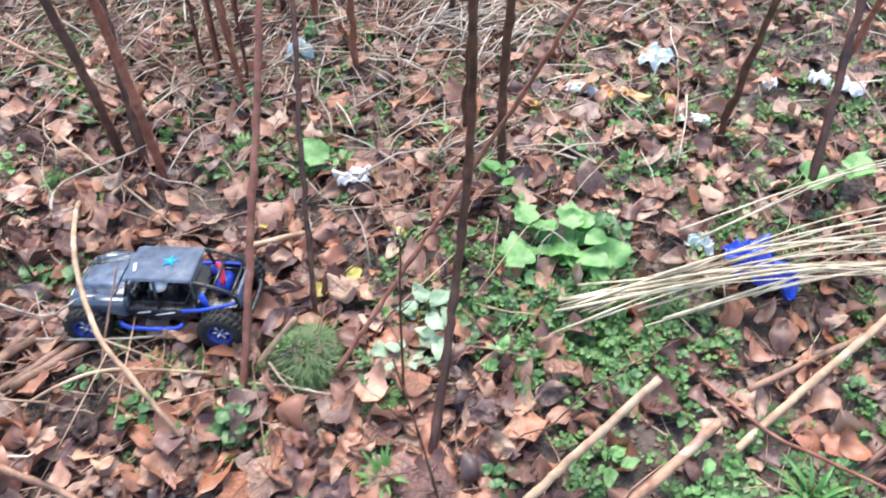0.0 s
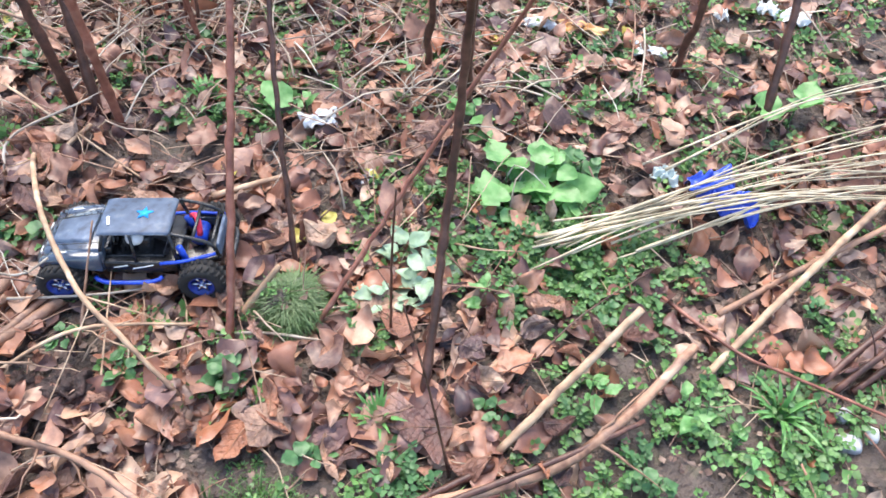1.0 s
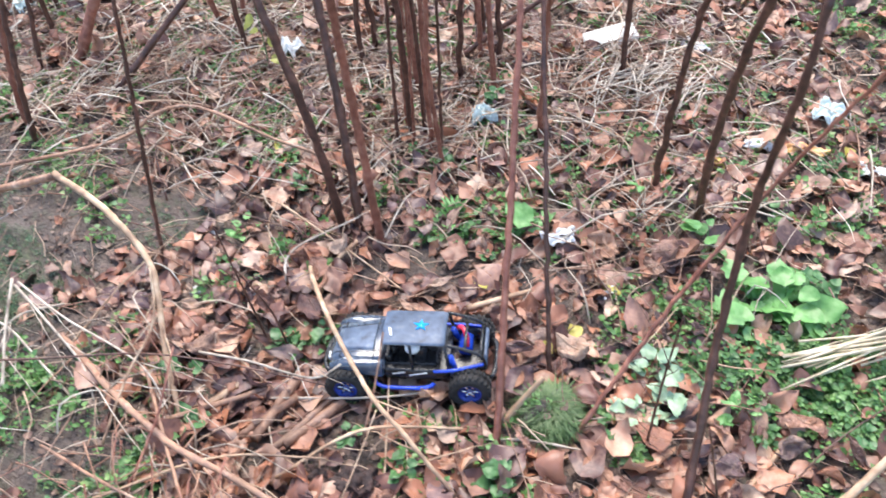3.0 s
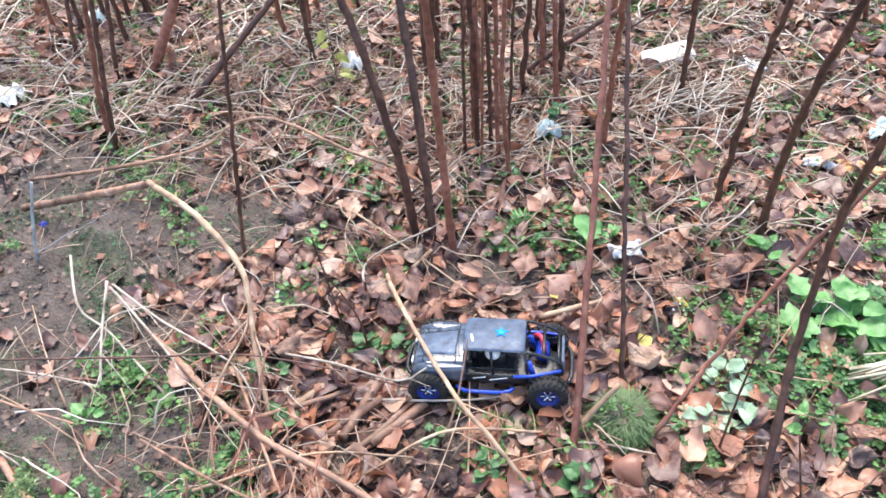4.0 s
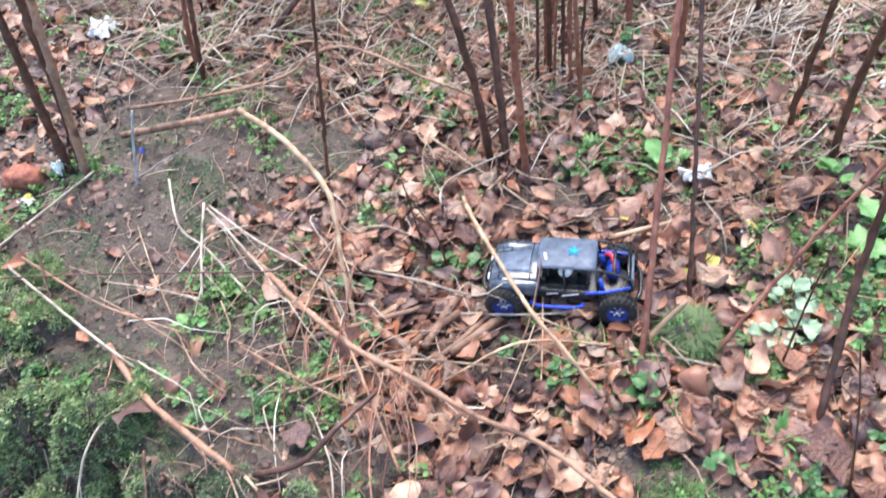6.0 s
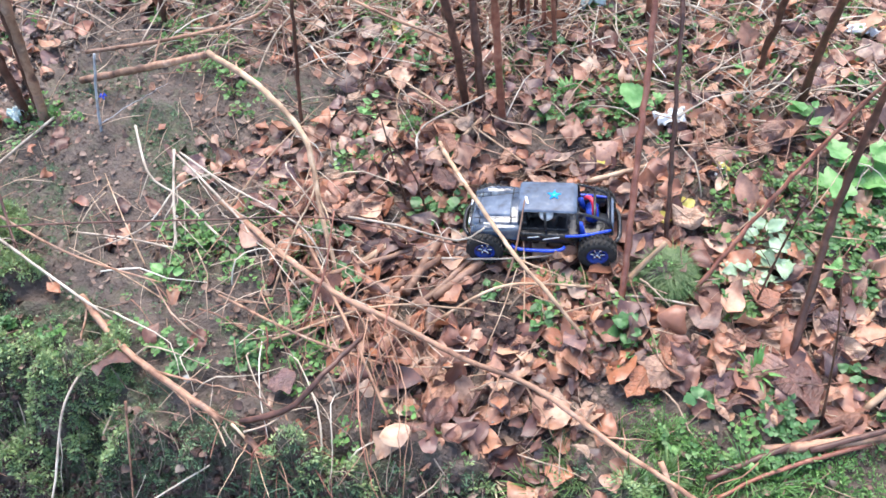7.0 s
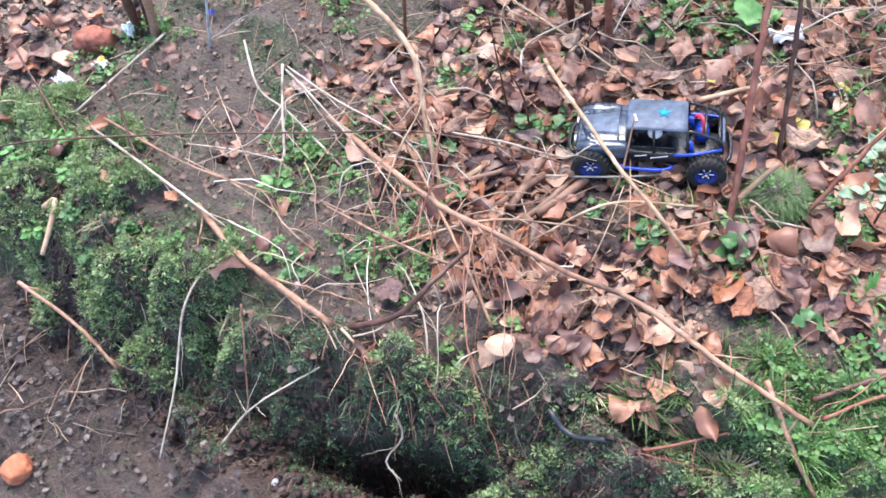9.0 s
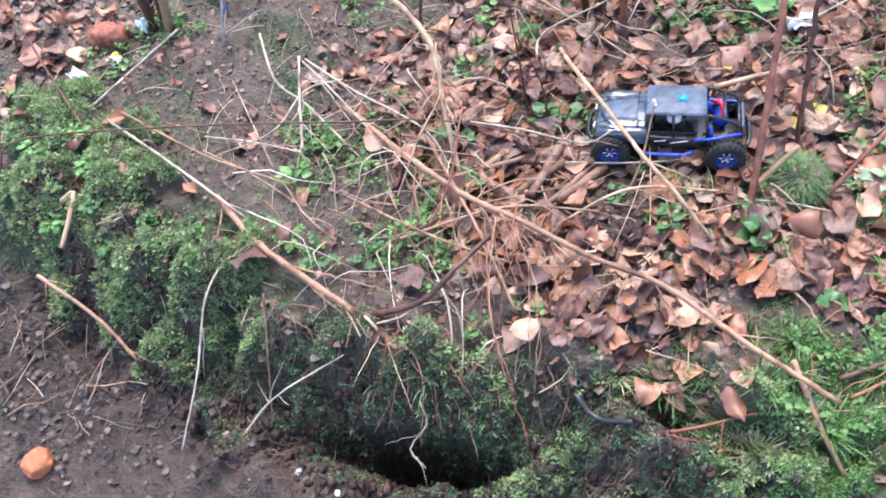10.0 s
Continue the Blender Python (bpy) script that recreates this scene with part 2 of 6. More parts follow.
def mound(x, y):
    """Height of the domed cushions."""
    z = np.zeros(np.broadcast(x, y).shape)
    for a, b, r, h in MOUNDS:
        wob = 1 + 0.16 * np.sin(3 * np.arctan2(y - b, x - a) + 9 * a) + 0.10 * np.sin(5 * np.arctan2(y - b, x - a) + 17 * b)
        z = np.maximum(z, h * np.sqrt(np.clip(1 - ((x - a) ** 2 + (y - b) ** 2) / (r * wob) ** 2, 0, 1)))
    return z


def hollow(x, y):
    """Where water has washed holes into the foot of the bank, 0 to 1."""
    a = np.exp(-(((x + 0.38) / 0.22) ** 2 + ((y - 0.262 - 0.20 * (x + 0.38)) / 0.058) ** 2) ** 2)
    b = 0.42 * np.exp(-(((x + 0.91) / 0.08) ** 2 + ((y - 0.375) / 0.075) ** 2))
    c = 0.35 * np.exp(-(((x - 0.28) / 0.28) ** 2 + ((y - 0.52) / 0.045) ** 2))
    return a + b + c


def lie(x, y):
    """Height of the ground."""
    x, y = np.asarray(x, float), np.asarray(y, float)
    d = below_lip(x, y)
    drop = np.interp(x, [-2, -0.2, 0.15, 0.6, 2], [0.26, 0.26, 0.20, 0.16, 0.16])
    wide = np.interp(x, [-2, -1.2, -0.8, -0.2, 0.3, 2], [0.40, 0.30, 0.20, 0.18, 0.34, 0.5])
    z = -drop * smooth(d / wide)
    near = np.exp(-((x - 0.3) ** 2 + (y - 1.2) ** 2) / 40.0)
    z = z + near * (0.010 * wave(x, y, 6, 0.3) + 0.007 * wave(x, y, 19, 2.1) + 0.004 * wave(x, y, 47, 4.4))
    bank = smooth((d + 0.25) / 0.2) * smooth((0.55 - d) / 0.25) * near
    z = z + bank * (0.050 * wave(x, y, 13, 3.2) + 0.034 * wave(x, y, 31, 0.7) + 0.015 * wave(x, y, 71, 1.9))
    hump = np.exp(-(((x + 1.5) / 0.42) ** 2 + ((y - 0.52) / 0.2) ** 2))
    z = z + hump * (0.04 + 0.045 * wave(x, y, 14, 5.0))
    # washed-out hollow under the bank, and the ridge of mud before it
    z = z + mound(x, y)
    z = z - 0.38 * np.clip(hollow(x, y), 0, 1)
    z = z + 0.07 * np.exp(-(((x + 0.62) / 0.22) ** 2 + ((y - 0.08) / 0.10) ** 2))
    return z


def leafy(x, y):
    """How thickly leaves lie, 0 to 1."""
    d = below_lip(x, y)
    k = smooth((0.02 - d) / 0.10) * np.maximum(smooth((y - 0.80 - 0.10 * (x - 0.3)) / 0.09), smooth((0.33 - x) / 0.08))
    edge = np.interp(y, [0.5, 0.62, 0.75, 0.90, 1.05, 1.20, 1.50], [-0.10, -0.20, -0.40, -0.58, -0.78, -0.92, -0.75]) + 0.05 * wave(x, y, 17, 0.4)
    left = smooth((x - edge + 0.05) / 0.14)
    far = smooth((y - 1.55) / 0.3) * 0.85 * (1 - 0.7 * smooth((-1.0 - x) / 0.2) * smooth((2.15 - y) / 0.3))
    pile = np.exp(-(((x + 0.85) / 0.2) ** 2 + ((y - 1.22) / 0.10) ** 2))
    bare = np.exp(-(((x + 0.42) / 0.16) ** 2 + ((y - 1.47) / 0.1) ** 2)) * 0.7 + np.exp(-(((x - 0.75) / 0.3) ** 2 + ((y - 1.52) / 0.16) ** 2)) * 0.45 \
        + 0.85 * np.exp(-(((x + 0.10) / 0.24) ** 2 + ((y - 1.56) / 0.07) ** 2)) + 0.7 * np.exp(-(((x - 0.20) / 0.16) ** 2 + ((y - 1.64) / 0.06) ** 2)) \
        + 0.75 * np.exp(-(((x + 0.27) / 0.17) ** 2 + ((y - 0.93) / 0.07) ** 2)) + 0.88 * smooth((x - 0.78) / 0.25) * smooth((1.36 - y) / 0.25) + 1.6 * np.exp(-(((x - 0.32) / 0.085) ** 2 + ((y - 1.17) / 0.085) ** 2)) + 0.6 * np.exp(-(((x - 0.55) / 0.08) ** 2 + ((y - 1.3) / 0.08) ** 2))
    far = np.maximum(far, 0.45 * smooth((-1.65 - x) / 0.2) * smooth((y - 0.85) / 0.2))
    thin = np.interp(x, [0.6, 1.1, 2.0], [1.0, 0.6, 0.55]) * (1 - 0.45 * smooth((x - 0.8) / 0.3) * smooth((y - 2.1) / 0.3))
    thin = thin * np.clip(0.95 + 0.5 * wave(x, y, 6, 2.6) + 0.35 * wave(x, y, 15, 0.7), 0.42, 1)
    return np.clip(np.maximum(np.maximum(left, far), pile) * thin * k * np.clip(1 - bare, 0, 1) + 0.03 * k, 0, 1)


def weedy(x, y):
    """How thickly small green plants grow, 0 to 1."""
    patch = smooth((wave(x, y, 5.5, 1.1) + 0.5 * wave(x, y, 13, 0.2) - 0.15) / 0.5)
    right = 0.50 * np.exp(-(((x - 0.86) / 0.26) ** 2 + ((y - 1.47) / 0.16) ** 2)) + 0.10 * np.exp(-(((x + 0.72) / 0.22) ** 2 + ((y - 0.72) / 0.16) ** 2))
    low = smooth((x - 0.75) / 0.4) * smooth((1.45 - y) / 0.3) * 0.45 * (0.3 + patch)
    d = below_lip(x, y)
    return np.clip(np.maximum(0.42 * patch + 0.12 * smooth((y - 1.6) / 0.3), np.maximum(right, low)) * smooth((0.05 - d) / 0.1), 0, 1)


def mossy(x, y):
    d = below_lip(x, y)
    up = np.interp(x, [-2.2, -1.0, -0.6, 0.1, 0.4, 2], [-0.24, -0.22, -0.08, -0.03, -0.27, -0.27])
    foot = np.interp(x, [-2.2, -1.0, -0.6, -0.2, 0.1, 2], [0.36, 0.30, 0.26, 0.30, 0.60, 0.7])
    k = smooth((d - up) / 0.08) * smooth((foot - d) / 0.1)
    patch = smooth((wave(x, y, 9, 0.8) + 0.6 * wave(x, y, 23, 2.9) + 0.65) / 0.7)
    patch = np.maximum(patch, np.exp(-(((x + 0.40) / 0.16) ** 2 + ((y - 0.37) / 0.10) ** 2)))
    mud = np.exp(-(((x + 1.25) / 0.5) ** 2 + ((y - 1.2) / 0.45) ** 2)) * smooth((wave(x, y, 8, 4.0) + 0.1) / 0.4) * 0.75
    slope = 0.7 * np.exp(-(((x + 0.68) / 0.24) ** 2 + ((y - 0.72) / 0.15) ** 2)) * smooth((wave(x, y, 15, 1.0) + 0.5 * wave(x, y, 33, 0.3) - 0.05) / 0.3)
    mud = np.maximum(mud, slope)
    return np.clip(np.maximum(k * patch, mud) * (1 - smooth((hollow(x, y) - 0.6) / 0.3)), 0, 1)


# ------------------------------------------------------------ mesh helpers


def mesh_np(name, verts, faces, mat=None, shade=True):
    """A mesh from arrays; faces all have the same number of corners."""
    me = bpy.data.meshes.new(name)
    verts, faces = np.asarray(verts, np.float32), np.asarray(faces, np.int32)
    n, c = faces.shape
    me.vertices.add(len(verts))
    me.vertices.foreach_set("co", verts.ravel())
    me.loops.add(n * c)
    me.loops.foreach_set("vertex_index", faces.ravel())
    me.polygons.add(n)
    me.polygons.foreach_set("loop_start", np.arange(0, n * c, c, dtype=np.int32))
    me.polygons.foreach_set("use_smooth", np.full(n, shade))
    me.update(calc_edges=True)
    if mat:
        me.materials.append(mat)
    return me


def tube(points, r0, r1, sides=7, step=0.03, node=0.0, node_gap=0.11, seed=0, wobble=0.0):
    """A tapered round stick through the points, with swollen joints when node is given, as arrays (verts, quads)."""
    rng = np.random.RandomState(seed)
    p = np.array(points, float)
    ext = np.vstack([2 * p[0] - p[1], p, 2 * p[-1] - p[-2]])
    out = []
    for i in range(1, len(ext) - 2):
        a, b, c, d = ext[i - 1:i + 3]
        m = max(2, int(np.linalg.norm(c - b) / step))
        for k in np.arange(m) / m:
            out.append(0.5 * (2 * b + (c - a) * k + (2 * a - 5 * b + 4 * c - d) * k ** 2 + (3 * b - a - 3 * c + d) * k ** 3))
    out.append(p[-1])
    q = np.array(out)
    if wobble:
        q[1:-1] += rng.normal(0, wobble, (len(q) - 2, 3))
    s = np.r_[0, np.cumsum(np.linalg.norm(np.diff(q, axis=0), axis=1))]
    r = r0 + (r1 - r0) * s / s[-1]
    if node:
        ph = (s / node_gap + rng.rand()) % 1
        r = r * (1 + node * np.exp(-(np.minimum(ph, 1 - ph) / 0.10) ** 2))
    tan = np.gradient(q, axis=0)
    tan /= np.linalg.norm(tan, axis=1)[:, None]
    ref = np.array([0, 0, 1.0]) if abs(tan[0][2]) < 0.8 else np.array([1.0, 0, 0])
    u = np.cross(tan, ref)
    u /= np.linalg.norm(u, axis=1)[:, None]
    w = np.cross(tan, u)
    ang = np.arange(sides) * 2 * np.pi / sides
    v = q[:, None] + r[:, None, None] * (np.cos(ang)[None, :, None] * u[:, None] + np.sin(ang)[None, :, None] * w[:, None])
    n = len(q)
    i, j = np.meshgrid(np.arange(n - 1), np.arange(sides), indexing="ij")
    f = np.stack([i * sides + j, i * sides + (j + 1) % sides, (i + 1) * sides + (j + 1) % sides, (i + 1) * sides + j], -1).reshape(-1, 4)
    v = np.vstack([v.reshape(-1, 3), q[0] , q[-1]])
    a0, a1 = n * sides, n * sides + 1
    caps = []
    for k in range(0, sides - 1, 2):
        caps.append([a0, (k + 2) % sides, k + 1, k])
        b = (n - 1) * sides
        caps.append([a1, b + k, b + k + 1, b + (k + 2) % sides])
    return v, np.vstack([f, np.array(caps, int)])


def joined(pieces):
    vs, fs, k = [], [], 0
    for v, f in pieces:
        vs.append(v)
        fs.append(np.asarray(f) + k)
        k += len(v)
    return np.vstack(vs), np.vstack(fs)


def part(name, bm, mat, parent, label=""):
    """Links a bmesh, or arrays (verts, faces), as ONE mesh object under a thing or a part."""
    if isinstance(bm, tuple):
        me = mesh_np(name, *bm, mat)
    else:
        me = bpy.data.meshes.new(name)
        for f in bm.faces:
            f.smooth = True
        bm.to_mesh(me)
        bm.free()
        me.materials.append(mat)
    ob = new(name, me)
    ob.parent = parent
    return tagged(ob, label) if label else ob


def thing(name, label, category, m=None, data=None, group=""):
    ob = new(name, data)
    if m is not None:
        ob.matrix_basis = m
    return tagged(ob, label, category, group)


def box(sx, sy, sz, at=(0, 0, 0), bevel=0.0, rot=None, seg=2):
    bm = bmesh.new()
    bmesh.ops.create_cube(bm, size=1, matrix=Matrix.Diagonal((sx, sy, sz, 1)))
    if bevel:
        bmesh.ops.bevel(bm, geom=bm.edges[:], offset=bevel, segments=seg, affect="EDGES", profile=0.5)
    bmesh.ops.transform(bm, matrix=Matrix.Translation(at) @ (rot or Matrix()), verts=bm.verts)
    return bm


def leaf_shape(rng, kind="ovate", nu=8, nv=4, curl=0.2, fold=0.2, bend=0.3):
    """A leaf one unit long, from its stalk at the origin along +x, as arrays."""
    u = np.linspace(0, 1, nu + 1)
    if kind == "ovate":
        w = 0.36 * np.sin(np.pi * u ** 0.75) ** 0.8 * (1 - 0.25 * u)
    elif kind == "lobed":
        w = 0.43 * np.sin(np.pi * u ** 0.7) ** 0.7 * (1 + 0.2 * np.cos(u * 3 * 2 * np.pi + 0.6))
    elif kind == "heart":
        w = 0.48 * np.sin(np.pi * (0.12 + 0.88 * u) ** 0.8) ** 0.7
    else:
        w = 0.10 * np.sin(np.pi * u ** 0.6) ** 0.7
    w[-1] = 0.004
    w[0] = 0.015 if kind != "heart" else 0.1
    v = np.linspace(-1, 1, nv + 1)
    U, V = np.meshgrid(u, v, indexing="ij")
    W = w[:, None] * (1 + 0.09 * rng.normal(size=(nu + 1, 1)) * (nu > 4)) * (1 + 0.12 * np.sign(V) * np.sin(4 * U + rng.rand() * 6)) + 0 * V
    Y = V * W
    ph = rng.rand(4) * 6
    Z = fold * np.abs(Y) + curl * V ** 2 * W * np.sin(3 * U + ph[0]) + bend * (U - 0.5) ** 2 * np.sign(ph[1] - 3) \
        + 0.06 * np.sin(7 * U + ph[2]) * np.sin(3 * V + ph[3])
    X = U + 0.05 * np.sin(5 * V + ph[2]) * U
    verts = np.stack([X, Y, Z], -1).reshape(-1, 3)
    i, j = np.meshgrid(np.arange(nu), np.arange(nv), indexing="ij")
    k = i * (nv + 1) + j
    return verts, np.stack([k, k + nv + 1, k + nv + 2, k + 1], -1).reshape(-1, 4)


def fallen_shape(rng, nu=8, nv=4, roll=0.8, crumple=0.05):
    """A dry fallen leaf one unit long whose blade rolls up across and bends along its length, as arrays."""
    u, v = np.linspace(0, 1, nu + 1), np.linspace(-1, 1, nv + 1)
    wide = rng.uniform(0.20, 0.44)
    w = wide * np.sin(np.pi * (0.03 + 0.97 * u) ** rng.uniform(0.62, 0.95)) ** rng.uniform(0.6, 0.95)
    ph = rng.rand(8) * 6.28
    lobes = rng.choice([0.0, 0.05, 0.22], p=[0.5, 0.3, 0.2])
    w = np.maximum(w * (1 + lobes * np.sin(u * 12 + ph[0])), 0.01)
    w[-1] = 0.006
    U, V = np.meshgrid(u, v, indexing="ij")
    W = w[:, None] * (1 + 0.13 * np.sign(V) * np.sin(5 * U + ph[1]) + 0.10 * np.sign(V) * np.sin(13 * U + ph[2]) * (1 if nu > 9 else 0.6))
    if rng.rand() < 0.3:
        W = np.where(V > 0, W * rng.uniform(0.3, 0.75), W)
    t1 = rng.uniform(0.15, 1.0) * roll * 2.4 * (1 if rng.rand() < 0.7 else -1)
    t2 = t1 * rng.uniform(0.2, 1.2)
    T = np.where(V < 0, t1, t2) * (0.7 + 0.5 * np.sin(2.5 * U + ph[3])) + 1e-3
    Y, Z = W * np.sin(V * T) / T, W * (1 - np.cos(V * T)) / T
    b = rng.normal(0, 0.9) * (0.5 + roll) + 0.01
    X = np.sin(b * (U - 0.5)) / b + 0.5
    Z = Z + (1 - np.cos(b * (U - 0.5))) / b + crumple * (np.sin(8 * U + 3 * V + ph[4]) + np.sin(5 * U - 5 * V + ph[5])) + 0.12 * np.sin(ph[6]) * V * (U - 0.5)
    Y = Y + 0.10 * np.sin(ph[7]) * (U - 0.5) ** 2 * 4
    i, j = np.meshgrid(np.arange(nu), np.arange(nv), indexing="ij")
    k = i * (nv + 1) + j
    return np.stack([X, Y, Z - Z.min() * 0.6], -1).reshape(-1, 3), np.stack([k, k + nv + 1, k + nv + 2, k + 1], -1).reshape(-1, 4)


def turns(rx, ry, rz):
    """Rotation matrices, an array of Euler angles each."""
    cx, sx, cy, sy, cz, sz = np.cos(rx), np.sin(rx), np.cos(ry), np.sin(ry), np.cos(rz), np.sin(rz)
    R = np.empty((len(rx), 3, 3))
    R[:, 0, 0], R[:, 0, 1], R[:, 0, 2] = cz * cy, cz * sy * sx - sz * cx, cz * sy * cx + sz * sx
    R[:, 1, 0], R[:, 1, 1], R[:, 1, 2] = sz * cy, sz * sy * sx + cz * cx, sz * sy * cx - cz * sx
    R[:, 2, 0], R[:, 2, 1], R[:, 2, 2] = -sy, cy * sx, cy * cx
    return R


def strewn(name, shapes, places, R, scale, mat, rng):
    """Many copies of the shapes as one mesh."""
    pick = rng.randint(len(shapes), size=len(places))
    vs, fs, k = [], [], 0
    for i, (v, f) in enumerate(shapes):
        w = np.nonzero(pick == i)[0]
        if not len(w):
            continue
        p = np.einsum("nij,vj->nvi", R[w], v) * scale[w][:, None, None] + places[w][:, None]
        vs.append(p.reshape(-1, 3))
        fs.append((f[None] + (np.arange(len(w)) * len(v))[:, None, None] + k).reshape(-1, 4))
        k += len(w) * len(v)
    return mesh_np(name, np.vstack(vs), np.vstack(fs), mat)


def sow(rng, n, x0, x1, y0, y1, dens):
    """About n places where dens says so."""
    x, y = rng.uniform(x0, x1, n * 14), rng.uniform(y0, y1, n * 14)
    keep = rng.rand(n * 14) < dens(x, y)
    return x[keep][:n], y[keep][:n]


# ------------------------------------------------------------ ground
def axis(lo, hi, step, out):
    a = np.arange(lo, hi + step / 2, step)
    g, s = [], step
    k = hi
    while k < out:
        s *= 1.25
        k += s
        g.append(k)
    h, s, k = [], step, lo
    while k > -out:
        s *= 1.25
        k -= s
        h.append(k)
    return np.r_[h[::-1], a, g]


gx, gy = axis(-2.6, 2.2, 0.014, 900), axis(-0.4, 3.6, 0.014, 900)
GX, GY = np.meshgrid(gx, gy, indexing="ij")
GZ = lie(GX, GY)
_rng = np.random.RandomState(3)
fine = (np.abs(GX) < 3) & (GY > -0.6) & (GY < 4)
GZ = GZ + fine * _rng.normal(0, 0.0034, GX.shape)
i, j = np.meshgrid(np.arange(len(gx) - 1), np.arange(len(gy) - 1), indexing="ij")
k = i * len(gy) + j
ground_me = mesh_np("ground", np.stack([GX, GY, GZ], -1).reshape(-1, 3), np.stack([k, k + len(gy), k + len(gy) + 1, k + 1], -1).reshape(-1, 4))
# mask for the darker brown: low down the bank and inside the hollows
low_or_hollow = lambda x, y: np.maximum(smooth((below_lip(x, y) - 0.12) / 0.12), smooth((hollow(x, y) - 0.45) / 0.3))
for nm, fn in (("moss", mossy), ("litter", leafy), ("lower_mud", low_or_hollow)):
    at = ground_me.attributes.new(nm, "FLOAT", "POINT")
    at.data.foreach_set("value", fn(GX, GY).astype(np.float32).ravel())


def ground_material():
    m = bpy.data.materials.new("wet_soil")
    m.use_nodes = True
    t = m.node_tree
    N, L = t.nodes.new, t.links.new
    b = t.nodes["Principled BSDF"]
    co = N("ShaderNodeTexCoord")

    def tex(scale, detail=6.0):
        n = N("ShaderNodeTexNoise")
        n.inputs["Scale"].default_value, n.inputs["Detail"].default_value = scale, detail
        L(co.outputs["Object"], n.inputs["Vector"])
        return n.outputs["Fac"]

    def ramp(src, *stops):
        r = N("ShaderNodeValToRGB")
        e = r.color_ramp.elements
        while len(e) < len(stops):
            e.new(0.5)
        for q, (p, c) in enumerate(stops):
            e[q].position, e[q].color = p, (*c, 1)
        L(src, r.inputs["Fac"])
        return r.outputs["Color"]

    def mix(f, a, c):
        x = N("ShaderNodeMix")
        x.data_type = "RGBA"
        L(f, x.inputs["Factor"])
        L(a, x.inputs["A"])
        L(c, x.inputs["B"])
        return x.outputs["Result"]

    def attr(nm, scale, gain):
        a = N("ShaderNodeAttribute")
        a.attribute_name = nm
        x = N("ShaderNodeMath")
        x.operation = "MULTIPLY_ADD"
        L(tex(scale), x.inputs[0])
        x.inputs[1].default_value = 1.6
        x.inputs[2].default_value = -0.85
        y = N("ShaderNodeMath")
        y.operation, y.use_clamp = "MULTIPLY_ADD", True
        L(a.outputs["Fac"], y.inputs[0])
        y.inputs[1].default_value = gain
        L(x.outputs[0], y.inputs[2])
        return y.outputs[0]

    mud = ramp(tex(9), (0.3, (0.034, 0.024, 0.019)), (0.5, (0.074, 0.053, 0.043)), (0.72, (0.128, 0.097, 0.080)))
    crumbs = N("ShaderNodeTexVoronoi")
    crumbs.inputs["Scale"].default_value = 70
    L(co.outputs["Object"], crumbs.inputs["Vector"])
    bits = ramp(crumbs.outputs["Color"], (0.2, (0.035, 0.022, 0.018)), (0.5, (0.12, 0.078, 0.06)), (0.75, (0.24, 0.16, 0.12)), (0.95, (0.34, 0.26, 0.2)))
    green = ramp(tex(60), (0.3, (0.022, 0.034, 0.012)), (0.55, (0.045, 0.075, 0.022)), (0.75, (0.09, 0.13, 0.04)))
    # darker brown than mud, mixed in low on the bank and in the hollows
    dark_mud = ramp(tex(12), (0.3, (0.022, 0.014, 0.012)), (0.5, (0.046, 0.029, 0.024)), (0.75, (0.082, 0.054, 0.044)))
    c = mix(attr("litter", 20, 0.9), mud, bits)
    c = mix(attr("lower_mud", 9, 1.6), c, dark_mud)
    c = mix(attr("moss", 26, 0.62), c, green)
    L(c, b.inputs["Base Color"])
    wet = N("ShaderNodeMapRange")
    wet.inputs["To Min"].default_value, wet.inputs["To Max"].default_value = 0.30, 0.95
    L(tex(7), wet.inputs["Value"])
    L(wet.outputs[0], b.inputs["Roughness"])
    bp = N("ShaderNodeBump")
    bp.inputs["Strength"].default_value, bp.inputs["Distance"].default_value = 0.9, 0.014
    L(tex(85, 8), bp.inputs["Height"])
    L(bp.outputs[0], b.inputs["Normal"])
    return m


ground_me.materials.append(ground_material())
ground = tagged(new("ground", ground_me), "dark wet soil with a mossy washed-out bank", "ground", kind="structure")

# ------------------------------------------------------------ model truck


def loft(sections, bevel=0.004):
    """A closed hull through sections (x, half width below, half width above, z below, z above)."""
    bm = bmesh.new()
    rings = []
    for x, wb, wt, zb, zt in sections:
        rings.append([bm.verts.new(c) for c in ((x, -wb, zb), (x, wb, zb), (x, wb * 0.5 + wt * 0.5 + 0.003, zb * 0.45 + zt * 0.55), (x, wt, zt),
                                                (x, 0, zt + 0.003), (x, -wt, zt), (x, -(wb * 0.5 + wt * 0.5 + 0.003), zb * 0.45 + zt * 0.55))])
    for a, b in zip(rings, rings[1:]):
        for q in range(7):
            bm.faces.new((a[q], a[(q + 1) % 7], b[(q + 1) % 7], b[q]))
    bm.faces.new(rings[0])
    bm.faces.new(rings[-1][::-1])
    bmesh.ops.recalc_face_normals(bm, faces=bm.faces)
    if bevel:
        sharp = [e for e in bm.edges if len(e.link_faces) == 2 and e.calc_face_angle(0) > 0.35]
        bmesh.ops.bevel(bm, geom=sharp, offset=bevel, segments=2, affect="EDGES", profile=0.5)
    return bm


